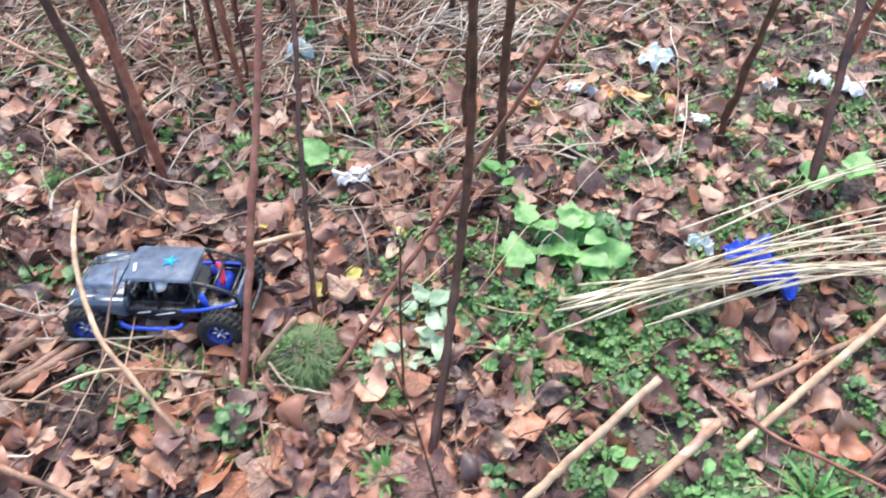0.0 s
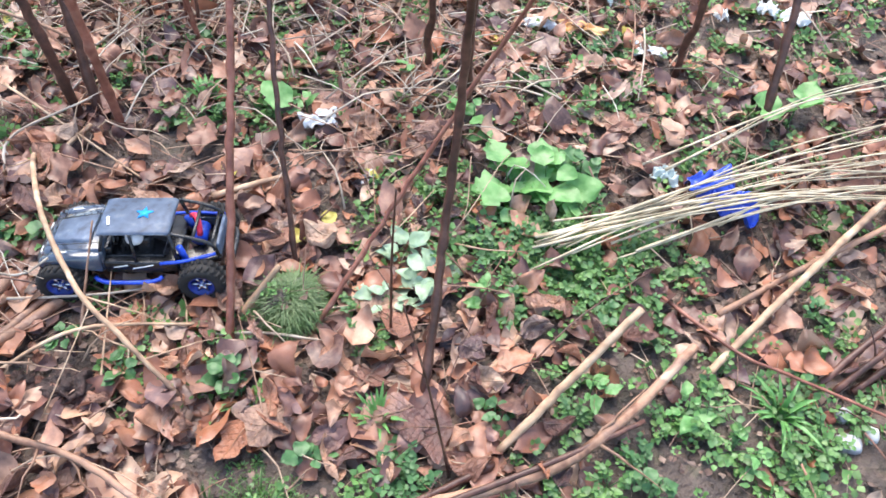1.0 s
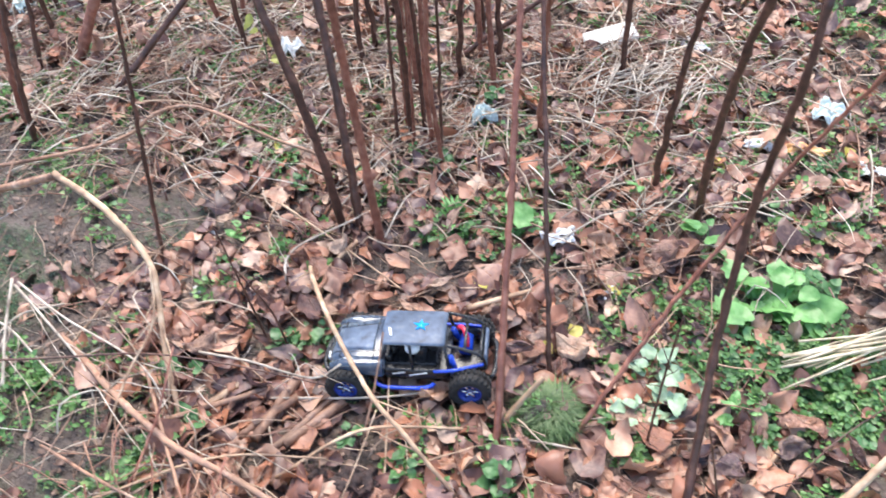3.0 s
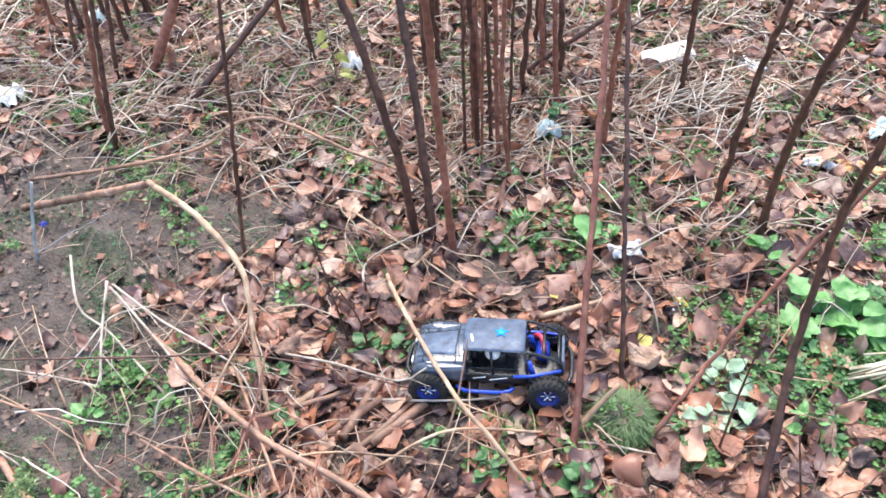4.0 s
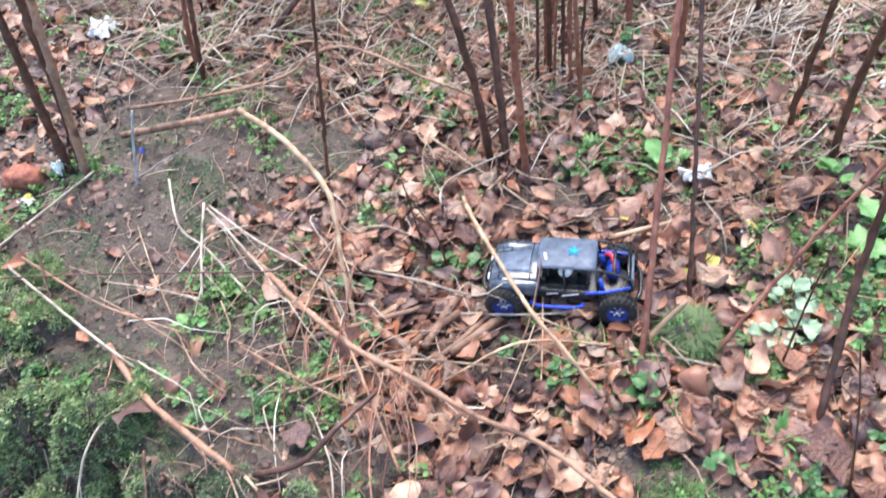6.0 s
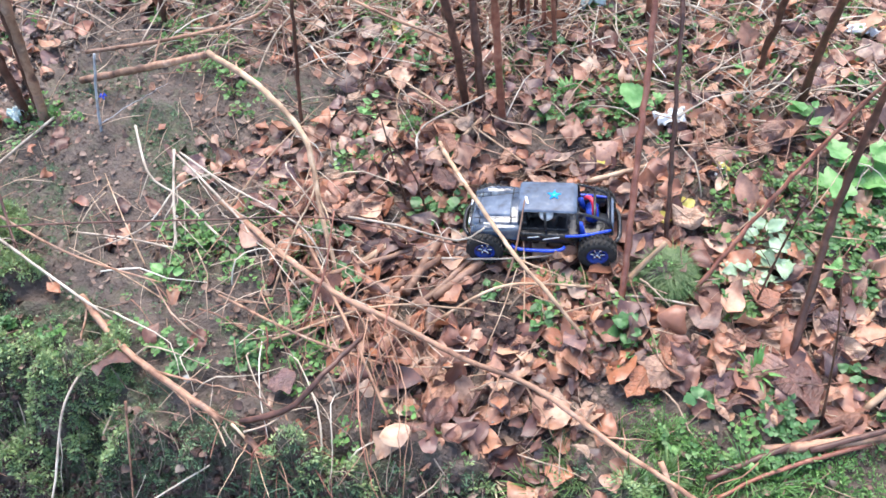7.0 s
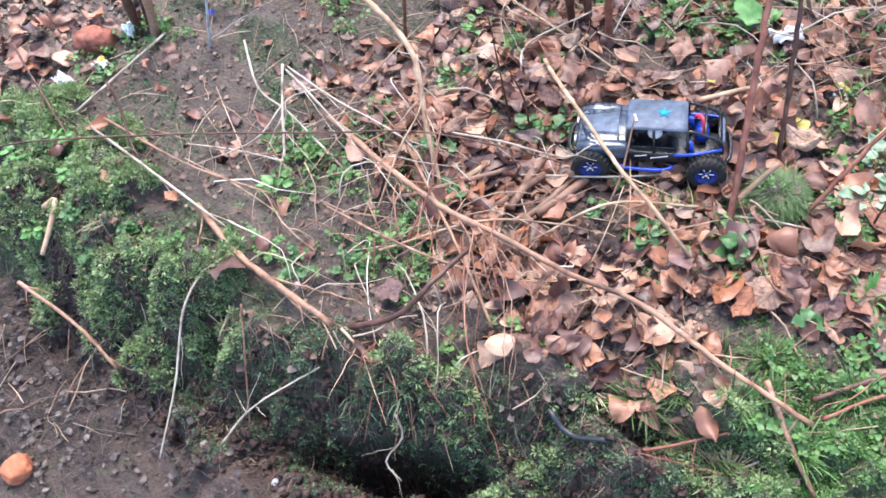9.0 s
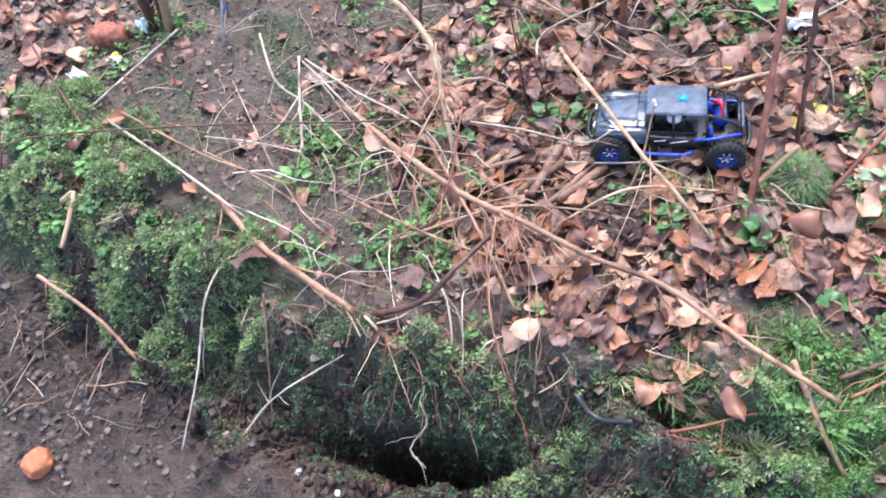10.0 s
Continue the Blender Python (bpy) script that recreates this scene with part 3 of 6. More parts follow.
def lathe(profile, sides=28):
    """Turned about the y axis: (y, radius) pairs."""
    bm = bmesh.new()
    rings = [[bm.verts.new((r * math.cos(a), y, r * math.sin(a))) for a in (2 * math.pi * q / sides for q in range(sides))] for y, r in profile]
    for a, b in zip(rings, rings[1:]):
        for q in range(sides):
            bm.faces.new((a[q], b[q], b[(q + 1) % sides], a[(q + 1) % sides]))
    bmesh.ops.recalc_face_normals(bm, faces=bm.faces)
    return bm


def rod(p, q, r, sides=8):
    return tube([p, q], r, r, sides=sides, step=1)


def bent(pts, r, sides=8):
    return tube(pts, r, r, sides=sides, step=0.01)


def wheel(parent, x, y, out):
    """out: +1 or -1, the side on which the rim shows."""
    w = part("wheel", lathe([(-0.012, 0.014), (0.012, 0.014), (0.014, 0.006), (0.0141, 0.001)], 16), M_BLACK, parent)
    w.matrix_basis = pose(x, y, 0.047) @ Matrix.Diagonal((0.90, 0.90, 0.90, 1))
    tyre = part("tyre", lathe([(-0.021, 0.030), (-0.024, 0.038), (-0.023, 0.046), (-0.018, 0.050), (0.018, 0.050), (0.023, 0.046), (0.024, 0.038), (0.021, 0.030), (-0.021, 0.030)], 36), M_RUBBER, w, "knobbly black tyre caked with mud")
    bm = bmesh.new()
    for q in range(22):
        for s in (-1, 1):
            a = 2 * math.pi * (q + 0.25 * s) / 22
            bmesh.ops.create_cube(bm, size=1, matrix=Matrix.Rotation(a, 4, "Y") @ Matrix.Translation((0.0505, 0.0115 * s, 0)) @ Matrix.Rotation(0.35 * s, 4, "X") @ Matrix.Diagonal((0.006, 0.016, 0.0075, 1)))
    part("tread", bm, M_RUBBER, w)
    rim = part("rim", lathe([(-0.018 * out, 0.031), (0.016 * out, 0.031), (0.020 * out, 0.030), (0.020 * out, 0.0265), (0.008 * out, 0.0235), (0.006 * out, 0.009), (0.012 * out, 0.008), (0.012 * out, 0.0005)], 28), M_RIM, w, "dark blue beadlock rim")
    bm = bmesh.new()
    for q in range(6):
        a = 2 * math.pi * q / 6
        bmesh.ops.create_cube(bm, size=1, matrix=Matrix.Rotation(a, 4, "Y") @ Matrix.Translation((0.016, 0.011 * out, 0)) @ Matrix.Diagonal((0.018, 0.004, 0.006, 1)))
    part("spokes", bm, M_CHROME, w, "silver wheel spokes")
    bm = lathe([(0.012 * out, 0.005), (0.019 * out, 0.005), (0.019 * out, 0.0004)], 6)
    part("wheel_nut", bm, M_CHROME, w)
    return w


def model_truck(m):
    t = thing("model_truck", "dark blue-grey radio-controlled model truck with blue trim standing on leaves", "model truck", m)
    # nose towards -x
    part("chassis", loft([(-0.165, 0.028, 0.030, 0.045, 0.062), (-0.08, 0.045, 0.05, 0.042, 0.068), (0.09, 0.05, 0.055, 0.042, 0.068), (0.175, 0.03, 0.034, 0.05, 0.07)]), M_BLACK, t)
    shell = part("body_shell", loft([(-0.186, 0.052, 0.040, 0.078, 0.098), (-0.176, 0.066, 0.056, 0.072, 0.112), (-0.12, 0.072, 0.062, 0.070, 0.120), (-0.062, 0.074, 0.066, 0.068, 0.128), (-0.052, 0.074, 0.066, 0.068, 0.126)], 0.006), M_SHELL, t, "glossy dark blue-grey bonnet")
    part("bonnet_panel", loft([(-0.160, 0.034, 0.030, 0.110, 0.1215), (-0.080, 0.042, 0.038, 0.120, 0.1325)], 0.002), M_ROOF, shell, "raised matt bonnet panel")
    for s in (-1, 1):
        f = part("front_wing", loft([(-0.180, 0.012, 0.010, 0.082, 0.108), (-0.14, 0.016, 0.014, 0.088, 0.122), (-0.10, 0.016, 0.014, 0.086, 0.124), (-0.056, 0.012, 0.010, 0.074, 0.122)], 0.004), M_SHELL, shell)
        f.matrix_basis = pose(0, s * 0.068, -0.004)
        # thin flat white bar on top of the wing
        st = part("wing_streak", box(0.034, 0.0045, 0.0016, (-0.13, s * 0.066, 0.1203), 0.0006, Matrix.Rotation(0.12 * s, 4, "Z")), M_STICKER, shell, "white streak on the wing")
        part("front_lamp", box(0.006, 0.020, 0.011, (-0.186, s * 0.034, 0.093), 0.002), M_STICKER, shell, "small white front lamp")
    for y0 in (-0.040, 0.040):
        part("panel_seam", rod((-0.172, y0, 0.1135), (-0.062, y0 * 1.15, 0.1285), 0.0012, 6), M_BLACK, shell, "black seam along the bonnet")
    part("panel_seam", rod((-0.078, -0.066, 0.1262), (-0.078, 0.066, 0.1262), 0.0016, 6), M_BLACK, shell, "black seam across the bonnet")
    part("panel_seam", rod((-0.158, -0.058, 0.1155), (-0.158, 0.058, 0.1155), 0.0013, 6), M_BLACK, shell, "black seam across the bonnet")
    part("grille", box(0.006, 0.046, 0.016, (-0.187, 0, 0.088), 0.002), M_BLACK, shell)
    part("side_panel", loft([(-0.055, 0.072, 0.074, 0.062, 0.098), (0.03, 0.074, 0.076, 0.060, 0.096), (0.095, 0.070, 0.072, 0.062, 0.094)], 0.004), M_BLACK, t, "glossy black door panels")
    for s in (-1, 1):
        part("door_sticker", box(0.044, 0.002, 0.003, (0.025, s * 0.0775, 0.085), 0.0008, Matrix.Rotation(-0.25, 4, "Y")), M_STICKER, t, "slanted white sticker")
        part("door_sticker", box(0.030, 0.002, 0.0026, (-0.02, s * 0.0765, 0.086), 0.0008, Matrix.Rotation(-0.2, 4, "Y")), M_STICKER, t, "slanted white sticker")
    roof = part("roof", loft([(-0.060, 0.054, 0.048, 0.158, 0.163), (-0.045, 0.056, 0.050, 0.160, 0.168), (0.076, 0.056, 0.050, 0.160, 0.169), (0.086, 0.054, 0.048, 0.158, 0.165)], 0.003), M_ROOF, t, "flat matt dark roof panel")
    bm = bmesh.new()
    ring = [bm.verts.new((0.028 + (0.019 if q % 2 == 0 else 0.008) * math.cos(q * math.pi / 5 + 0.3), (0.019 if q % 2 == 0 else 0.008) * math.sin(q * math.pi / 5 + 0.3), 0.1735)) for q in range(10)]
    fc = bm.faces.new(ring)
    ex = bmesh.ops.extrude_face_region(bm, geom=[fc])
    bmesh.ops.translate(bm, verts=[v for v in ex["geom"] if isinstance(v, bmesh.types.BMVert)], vec=(0, 0, -0.002))
    bmesh.ops.recalc_face_normals(bm, faces=bm.faces)
    part("star_sticker", bm, M_CYAN, roof, "light blue star sticker")
    part("roof_lamp", box(0.006, 0.026, 0.0024, (-0.040, -0.022, 0.1715), 0.001, Matrix.Rotation(0.25, 4, "Z")), M_STICKER, roof, "small white bar sticker")
    for s in (-1, 1):
        part("windscreen_pillar", rod((-0.058, s * 0.064, 0.12), (-0.048, s * 0.053, 0.162), 0.0035), M_BLACK, t)
        part("centre_pillar", rod((0.012, s * 0.072, 0.095), (0.006, s * 0.055, 0.162), 0.0035), M_BLACK, t)
        part("rear_pillar", rod((0.094, s * 0.070, 0.09), (0.086, s * 0.054, 0.162), 0.004), M_BLACK, t)
        part("cage_rail", bent([(0.088, s * 0.053, 0.162), (0.13, s * 0.053, 0.148), (0.165, s * 0.052, 0.128), (0.176, s * 0.05, 0.085)], 0.0042), M_BLACK, t)
        part("side_rail", bent([(0.06, s * 0.076, 0.094), (0.11, s * 0.074, 0.100), (0.172, s * 0.060, 0.108)], 0.0040), M_BLUE, t, "bright blue side rail")
        part("rock_slider", bent([(-0.075, s * 0.082, 0.060), (-0.055, s * 0.092, 0.053), (0.04, s * 0.092, 0.053), (0.06, s * 0.082, 0.060)], 0.005), M_BLUE, t, "bright blue rock slider")
        part("bed_panel", box(0.09, 0.004, 0.026, (0.115, s * 0.066, 0.080), 0.0015), M_SHELL, t)
        part("shock_absorber", rod((0.11, s * 0.05, 0.055), (0.095, s * 0.045, 0.115), 0.007, 12), M_BLUE, t, "blue shock absorber")
        part("shock_absorber", rod((-0.125, s * 0.055, 0.05), (-0.11, s * 0.05, 0.10), 0.007, 12), M_BLACK, t)
    for x, z in ((0.13, 0.148), (0.165, 0.128), (0.176, 0.088)):
        part("cross_bar", rod((x, -0.056, z), (x, 0.056, z), 0.0038), M_BLACK, t)
    part("rear_plate", loft([(0.172, 0.05, 0.046, 0.082, 0.124), (0.179, 0.05, 0.044, 0.082, 0.122)], 0.002), M_ROOF, t)
    part("bumper", bent([(0.185, -0.062, 0.062), (0.196, -0.04, 0.066), (0.196, 0.04, 0.066), (0.185, 0.062, 0.062)], 0.006), M_BLACK, t)
    part("bumper", bent([(-0.185, -0.06, 0.066), (-0.200, -0.035, 0.066), (-0.200, 0.035, 0.066), (-0.185, 0.06, 0.066)], 0.006), M_BLACK, t)
    part("spare_part_strap", bent([(0.108, 0.040, 0.124), (0.118, 0.030, 0.136), (0.128, 0.012, 0.132), (0.131, -0.006, 0.108)], 0.0062), M_RED, t, "curved bright red plastic hose")
    part("motor", lathe([(-0.022, 0.0005), (-0.022, 0.017), (0.022, 0.017), (0.022, 0.0005)], 20), M_BLUE, t, "blue motor block").matrix_basis = pose(0.127, 0.016, 0.094)
    part("cab_floor", box(0.12, 0.118, 0.008, (0.005, 0, 0.098), 0.002), M_BLACK, t)
    for s in (-1, 1):
        part("seat", box(0.030, 0.034, 0.045, (0.025, s * 0.028, 0.118), 0.008), M_BLACK, t)
    bm = bmesh.new()
    bmesh.ops.create_uvsphere(bm, u_segments=18, v_segments=12, radius=0.0165, matrix=Matrix.Translation((0.010, -0.042, 0.139)) @ Matrix.Diagonal((1.1, 0.95, 1.0, 1)))
    part("helmet", bm, M_STICKER, t, "plain white helmet on the seat")
    part("dashboard", box(0.016, 0.112, 0.02, (-0.046, 0, 0.112), 0.004), M_BLACK, t)
    part("steering_wheel", lathe([(-0.002, 0.010), (0.002, 0.010), (0.002, 0.013), (-0.002, 0.013), (-0.002, 0.010)], 16), M_BLACK, t).matrix_basis = pose(-0.034, -0.03, 0.124, 0, 0, 90)
    part("front_axle", rod((-0.142, -0.09, 0.052), (-0.142, 0.09, 0.052), 0.007), M_BLACK, t)
    part("rear_axle", rod((0.142, -0.09, 0.052), (0.142, 0.09, 0.052), 0.007), M_BLACK, t)
    for x in (-0.142, 0.142):
        for s in (-1, 1):
            wheel(t, x, s * 0.088, s)
    # the body rides low over the axles
    for o in t.children:
        if not o.name.startswith(("wheel", "front_axle", "rear_axle")):
            o.matrix_basis = Matrix.Diagonal((1, 1, 0.90, 1)) @ o.matrix_basis
    return t


model_truck(pose(-0.012, 1.218, 0.004, -8, -1.0, 13))

# ------------------------------------------------------------ standing stems


def top_of(points, z):
    """The line through the points carried on to the height z, a little bowed."""
    a, b = np.array(points[0]), np.array(points[-1])
    c = np.array(points[-2])
    d = 0.5 * (b - a) / (b[2] - a[2]) + 0.5 * (b - c) / (b[2] - c[2])
    return list(points) + [tuple(b + d * (z - b[2]))]


def sunk(points):
    p = np.array(points[0], float)
    p[2] = float(lie(p[0], p[1])) - 0.02
    return [tuple(p)] + [tuple(q) for q in points[1:]]


STEMS = [
    ("dark brown dry knotweed stem in a clump of three", M_STEM, 0.0125, 1.4, [(-0.355, 1.602, 0), (-0.385, 1.609, 0.3), (-0.452, 1.627, 0.6), (-0.518, 1.646, 0.8)]),
    ("dark brown dry knotweed stem in a clump of three", M_STEM, 0.0125, 1.5, [(-0.308, 1.61, 0), (-0.355, 1.70, 0.3), (-0.412, 1.786, 0.6), (-0.456, 1.841, 0.8)]),
    ("reddish dry knotweed stem in a clump of three", M_REDSTEM, 0.0115, 1.4, [(-0.240, 1.594, 0), (-0.252, 1.593, 0.3), (-0.250, 1.565, 0.6), (-0.240, 1.53, 0.8)]),
    ("slim reddish-brown stem rising from leaf litter", M_REDSTEM, 0.0085, 1.3, [(0.236, 1.05, 0), (0.188, 1.316, 0.3), (0.141, 1.568, 0.6), (0.066, 1.959, 1.1)]),
    ("thin dark upright stem beside the model truck", M_STEM, 0.0062, 1.25, [(0.305, 1.275, 0), (0.252, 1.421, 0.3), (0.192, 1.606, 0.6), (0.098, 1.913, 1.0)]),
    ("dark upright stem among weeds and leaves", M_STEM, 0.0115, 1.35, [(0.573, 1.895, 0), (0.566, 1.858, 0.3), (0.585, 1.813, 0.6), (0.614, 1.779, 0.8)]),
    ("dark leaning stem with knobbly joints", M_STEM, 0.0095, 1.05, [(0.640, 1.03, 0), (0.629, 1.234, 0.3), (0.628, 1.311, 0.6), (0.637, 1.261, 0.9)]),
    ("thin reddish stem slanting up from a grass tuft", M_REDSTEM, 0.0055, 1.0, [(0.371, 1.125, 0), (0.545, 1.358, 0.3), (0.689, 1.459, 0.6), (0.804, 1.429, 0.9)]),
    ("thin dark stem standing at the edge of bare mud", M_STEM, 0.0058, 1.3, [(-0.800, 1.364, 0), (-0.765, 1.403, 0.3), (-0.730, 1.437, 0.6), (-0.706, 1.457, 0.8)]),
    ("dark stem standing behind the straw bundle", M_STEM, 0.0110, 1.1, [(1.325, 1.916, 0), (1.312, 2.081, 0.3), (1.308, 2.193, 0.5)]),
    ("slim dark stem in the thicket", M_STEM, 0.0070, 1.5, [(-0.276, 2.069, 0), (-0.278, 2.068, 0.35), (-0.285, 2.066, 0.535)]),
    ("reddish stem in the thicket", M_REDSTEM, 0.0075, 1.5, [(-0.170, 1.934, 0), (-0.195, 1.927, 0.359), (-0.187, 1.929, 0.623)]),
    ("reddish stem in the thicket", M_REDSTEM, 0.0075, 1.6, [(-0.235, 2.011, 0), (-0.237, 2.01, 0.355), (-0.237, 2.01, 0.572)]),
    ("thin dark stem in the thicket", M_STEM, 0.0055, 1.4, [(-0.348, 2.013, 0), (-0.337, 2.018, 0.5)]),
    ("thin reddish stem in the thicket", M_REDSTEM, 0.0050, 1.4, [(-0.284, 1.99, 0), (-0.269, 1.996, 0.521)]),
    ("thin dark stem in the thicket", M_STEM, 0.0050, 1.4, [(-0.200, 2.001, 0), (-0.187, 2.006, 0.526)]),
    ("thin reddish stem in the thicket", M_REDSTEM, 0.0055, 1.4, [(-0.344, 2.09, 0), (-0.34, 2.092, 0.459)]),
    ("thin dark stem in the thicket", M_STEM, 0.0065, 1.4, [(-0.665, 2.486, 0), (-0.663, 2.487, 0.201)]),
    ("slim dark stem in the thicket", M_STEM, 0.0085, 1.4, [(-2.007, 2.161, 0), (-1.972, 2.2, 0.238)]),
    ("reddish stem in the thicket", M_REDSTEM, 0.0095, 1.4, [(-1.533, 1.753, 0), (-1.523, 1.764, 0.187), (-1.478, 1.815, 0.494)]),
    ("slim dark stem in the thicket", M_STEM, 0.0095, 1.4, [(-1.50, 1.72, 0), (-1.47, 1.74, 0.2), (-1.43, 1.79, 0.5)]),
    ("slim dark stem in the thicket", M_STEM, 0.0090, 1.4, [(-1.762, 2.085, 0), (-1.714, 2.137, 0.307)]),
    ("thick reddish-brown stem in the thicket", M_REDSTEM, 0.0200, 1.3, [(-1.660, 2.159, 0), (-1.542, 2.274, 0.256)]),
    ("thick brown cane in a clump at the mud's edge", M_STEM, 0.0160, 1.3, [(-1.677, 1.236, 0), (-1.646, 1.29, 0.313), (-1.636, 1.308, 0.472)]),
    ("thick brown cane in a clump at the mud's edge", M_BRANCH, 0.0150, 1.2, [(-1.638, 1.205, 0), (-1.60, 1.27, 0.344)]),
    ("thick brown cane in a clump at the mud's edge", M_STEM, 0.0150, 1.2, [(-1.700, 1.200, 0), (-1.69, 1.24, 0.30)]),
    ("dark branch leaning out of the thicket", M_STEM, 0.0100, 0.55, [(-0.353, 2.458, 0), (-0.164, 2.516, 0.135), (0.025, 2.574, 0.282)]),
    ("brown branch leaning out of the thicket", M_STEM, 0.0130, 0.6, [(-1.417, 1.976, 0), (-1.249, 2.134, 0.175), (-1.156, 2.221, 0.282)]),
]
for q, (label, mat, r, z, pts) in enumerate(STEMS):
    s = thing("plant_stem", label, "stem", group="standing stems")
    pts = top_of(sunk(pts), z)
    part("stalk", tube(pts, r, r * 0.6, 9, 0.025, node=0.28, node_gap=0.13, seed=q, wobble=0.0012), mat, s)
    rng = np.random.RandomState(100 + q)
    for w in range(2 if z > 1.2 else 1):
        k = rng.uniform(0.45, 0.85)
        a, b = np.array(pts[-2]), np.array(pts[-1])
        o = a + (b - a) * k
        d = np.array([rng.normal(), rng.normal() * 0.6, 0.9])
        part("side_twig", tube([o, o + d * 0.09, o + d * 0.2 + (0, 0, 0.05)], r * 0.3, r * 0.12, 6, 0.03, node=0.3, seed=q + w), mat, s)

rng = np.random.RandomState(7)
protos = []
for q in range(5):
    s = thing("plant_stem", "slim reddish-brown stem in the thicket behind", "stem", group="standing stems")
    lean = rng.normal(0, 0.10, 2)
    part("stalk", tube([(0, 0, -0.02), (lean[0] * 0.3, lean[1] * 0.3, 0.5), (lean[0], lean[1], 1.0), (lean[0] * 1.8, lean[1] * 1.6, 1.5)], 0.010, 0.005, 8, 0.04, node=0.3, seed=40 + q, wobble=0.003), (M_STEM, M_REDSTEM)[q % 2], s)
    for w in range(3):
        h = rng.uniform(0.3, 1.2)
        a = rng.uniform(0, 6.28)
        part("side_twig", tube([(lean[0] * h, lean[1] * h * 0.9, h), (lean[0] * h + 0.1 * math.cos(a), lean[1] * h + 0.1 * math.sin(a), h + 0.1), (lean[0] * h + 0.2 * math.cos(a), lean[1] * h + 0.2 * math.sin(a), h + 0.28)], 0.003, 0.0012, 5, 0.04, seed=q), M_STEM, s)
    protos.append(s)
used = 0
spots = [(-0.62, 2.38), (-0.55, 2.62), (-0.70, 2.75), (-0.38, 2.30), (-0.30, 2.72), (-0.05, 2.95), (-0.12, 2.33), (-0.46, 2.86), (-1.05, 2.35), (-1.2, 2.7),
         (-0.9, 2.9), (-1.95, 2.45), (-2.2, 2.3), (-1.85, 2.7), (-1.5, 2.9), (-2.4, 2.6), (0.25, 3.3), (0.85, 3.2), (1.15, 2.95), (1.45, 2.65), (1.1, 2.15), (0.55, 3.4), (-0.25, 3.3), (-0.6, 3.2)]
spots += [(rng.normal(-0.35, 0.35), rng.uniform(2.0, 3.2)) for q in range(14)] + [(rng.uniform(-2.3, -0.9), rng.uniform(1.9, 3.2)) for q in range(14)]
spots += [(rng.uniform(-4.5, 4.5), rng.uniform(3.6, 7.0)) for q in range(60)]
for x, y in spots:
    m = pose(x, y, float(lie(x, y)), 0, 0, rng.uniform(0, 360))
    if used < 5:
        protos[used].matrix_basis = m
    else:
        copy_thing(protos[rng.randint(5)], m)
    used += 1

# ------------------------------------------------------------ fallen branches and twigs


def branch(label, mat, r0, r1, pts, name="fallen_branch", twigs=0, seed=0, node=0.15, cut=None):
    b = thing(name, label, {"fallen_branch": "branch", "plastic_tube": "tube"}.get(name, "twig"), group="" if name == "plastic_tube" else "fallen branches and twigs")
    part("wood", tube(pts, r0, r1, 8, 0.02, node=node, node_gap=0.12, seed=seed, wobble=r0 * 0.07), mat, b)
    rng = np.random.RandomState(seed + 500)
    p = [np.array(q, float) for q in pts]
    for q in range(twigs):
        k = rng.randint(len(p) - 1)
        o = p[k] + (p[k + 1] - p[k]) * rng.rand()
        along = (p[k + 1] - p[k]) / np.linalg.norm(p[k + 1] - p[k])
        d = along * 0.6 + rng.normal(0, 0.6, 3) * (1, 1, 0.35)
        n = rng.uniform(0.06, 0.18)
        part("side_twig", tube([o, o + d * n * 0.5, o + d * n + (0, 0, -0.01)], r1 * 0.38 + 0.0006, 0.0006, 5, 0.02, seed=q, wobble=0.0015), mat, b)
    return b


branch("long reddish-brown branch lying across leaves", M_BRANCH, 0.0085, 0.0055, [(-0.90, 1.06, 0.03), (-0.767, 0.994, 0.05), (-0.619, 0.917, 0.08), (-0.42, 0.837, 0.10), (-0.254, 0.802, 0.11), (-0.07, 0.760, 0.11), (0.104, 0.744, 0.10), (0.312, 0.666, 0.09), (0.505, 0.612, 0.07)], twigs=16, seed=1)
branch("brown branch with a pale snapped end on the bank", M_BRANCH, 0.0088, 0.0080, [(-1.089, 0.661, 0.045), (-0.874, 0.554, 0.055), (-0.565, 0.472, 0.045)], twigs=4, seed=2)
branch("thick brown branch lying on bare mud", M_BRANCH, 0.012, 0.010, [(-1.60, 1.38, 0.025), (-1.286, 1.39, 0.15), (-1.019, 1.358, 0.285)], seed=3, twigs=2)
branch("pale bent branch arching over mud and leaves", M_PALE, 0.0095, 0.006, [(-1.025, 1.362, 0.285), (-0.842, 1.299, 0.27), (-0.682, 1.218, 0.22), (-0.625, 1.15, 0.17), (-0.558, 1.04, 0.10), (-0.485, 0.937, 0.02)], twigs=8, seed=4)
branch("thin tan branch arching through the thicket", M_BRANCH, 0.0065, 0.004, [(-1.663, 1.496, 0.03), (-1.377, 1.609, 0.06), (-1.156, 1.744, 0.08), (-1.081, 1.835, 0.12), (-0.925, 1.853, 0.16), (-0.643, 1.794, 0.14), (-0.477, 1.792, 0.10), (-0.306, 1.763, 0.03)], twigs=9, seed=5)
branch("pale slender branch resting across the model truck's nose", M_PALE, 0.0062, 0.0048, [(-0.39, 1.47, 0.02), (-0.353, 1.394, 0.06), (-0.19, 1.192, 0.145), (-0.032, 1.036, 0.16), (0.063, 0.984, 0.12), (0.183, 0.93, 0.03)], twigs=4, seed=6)
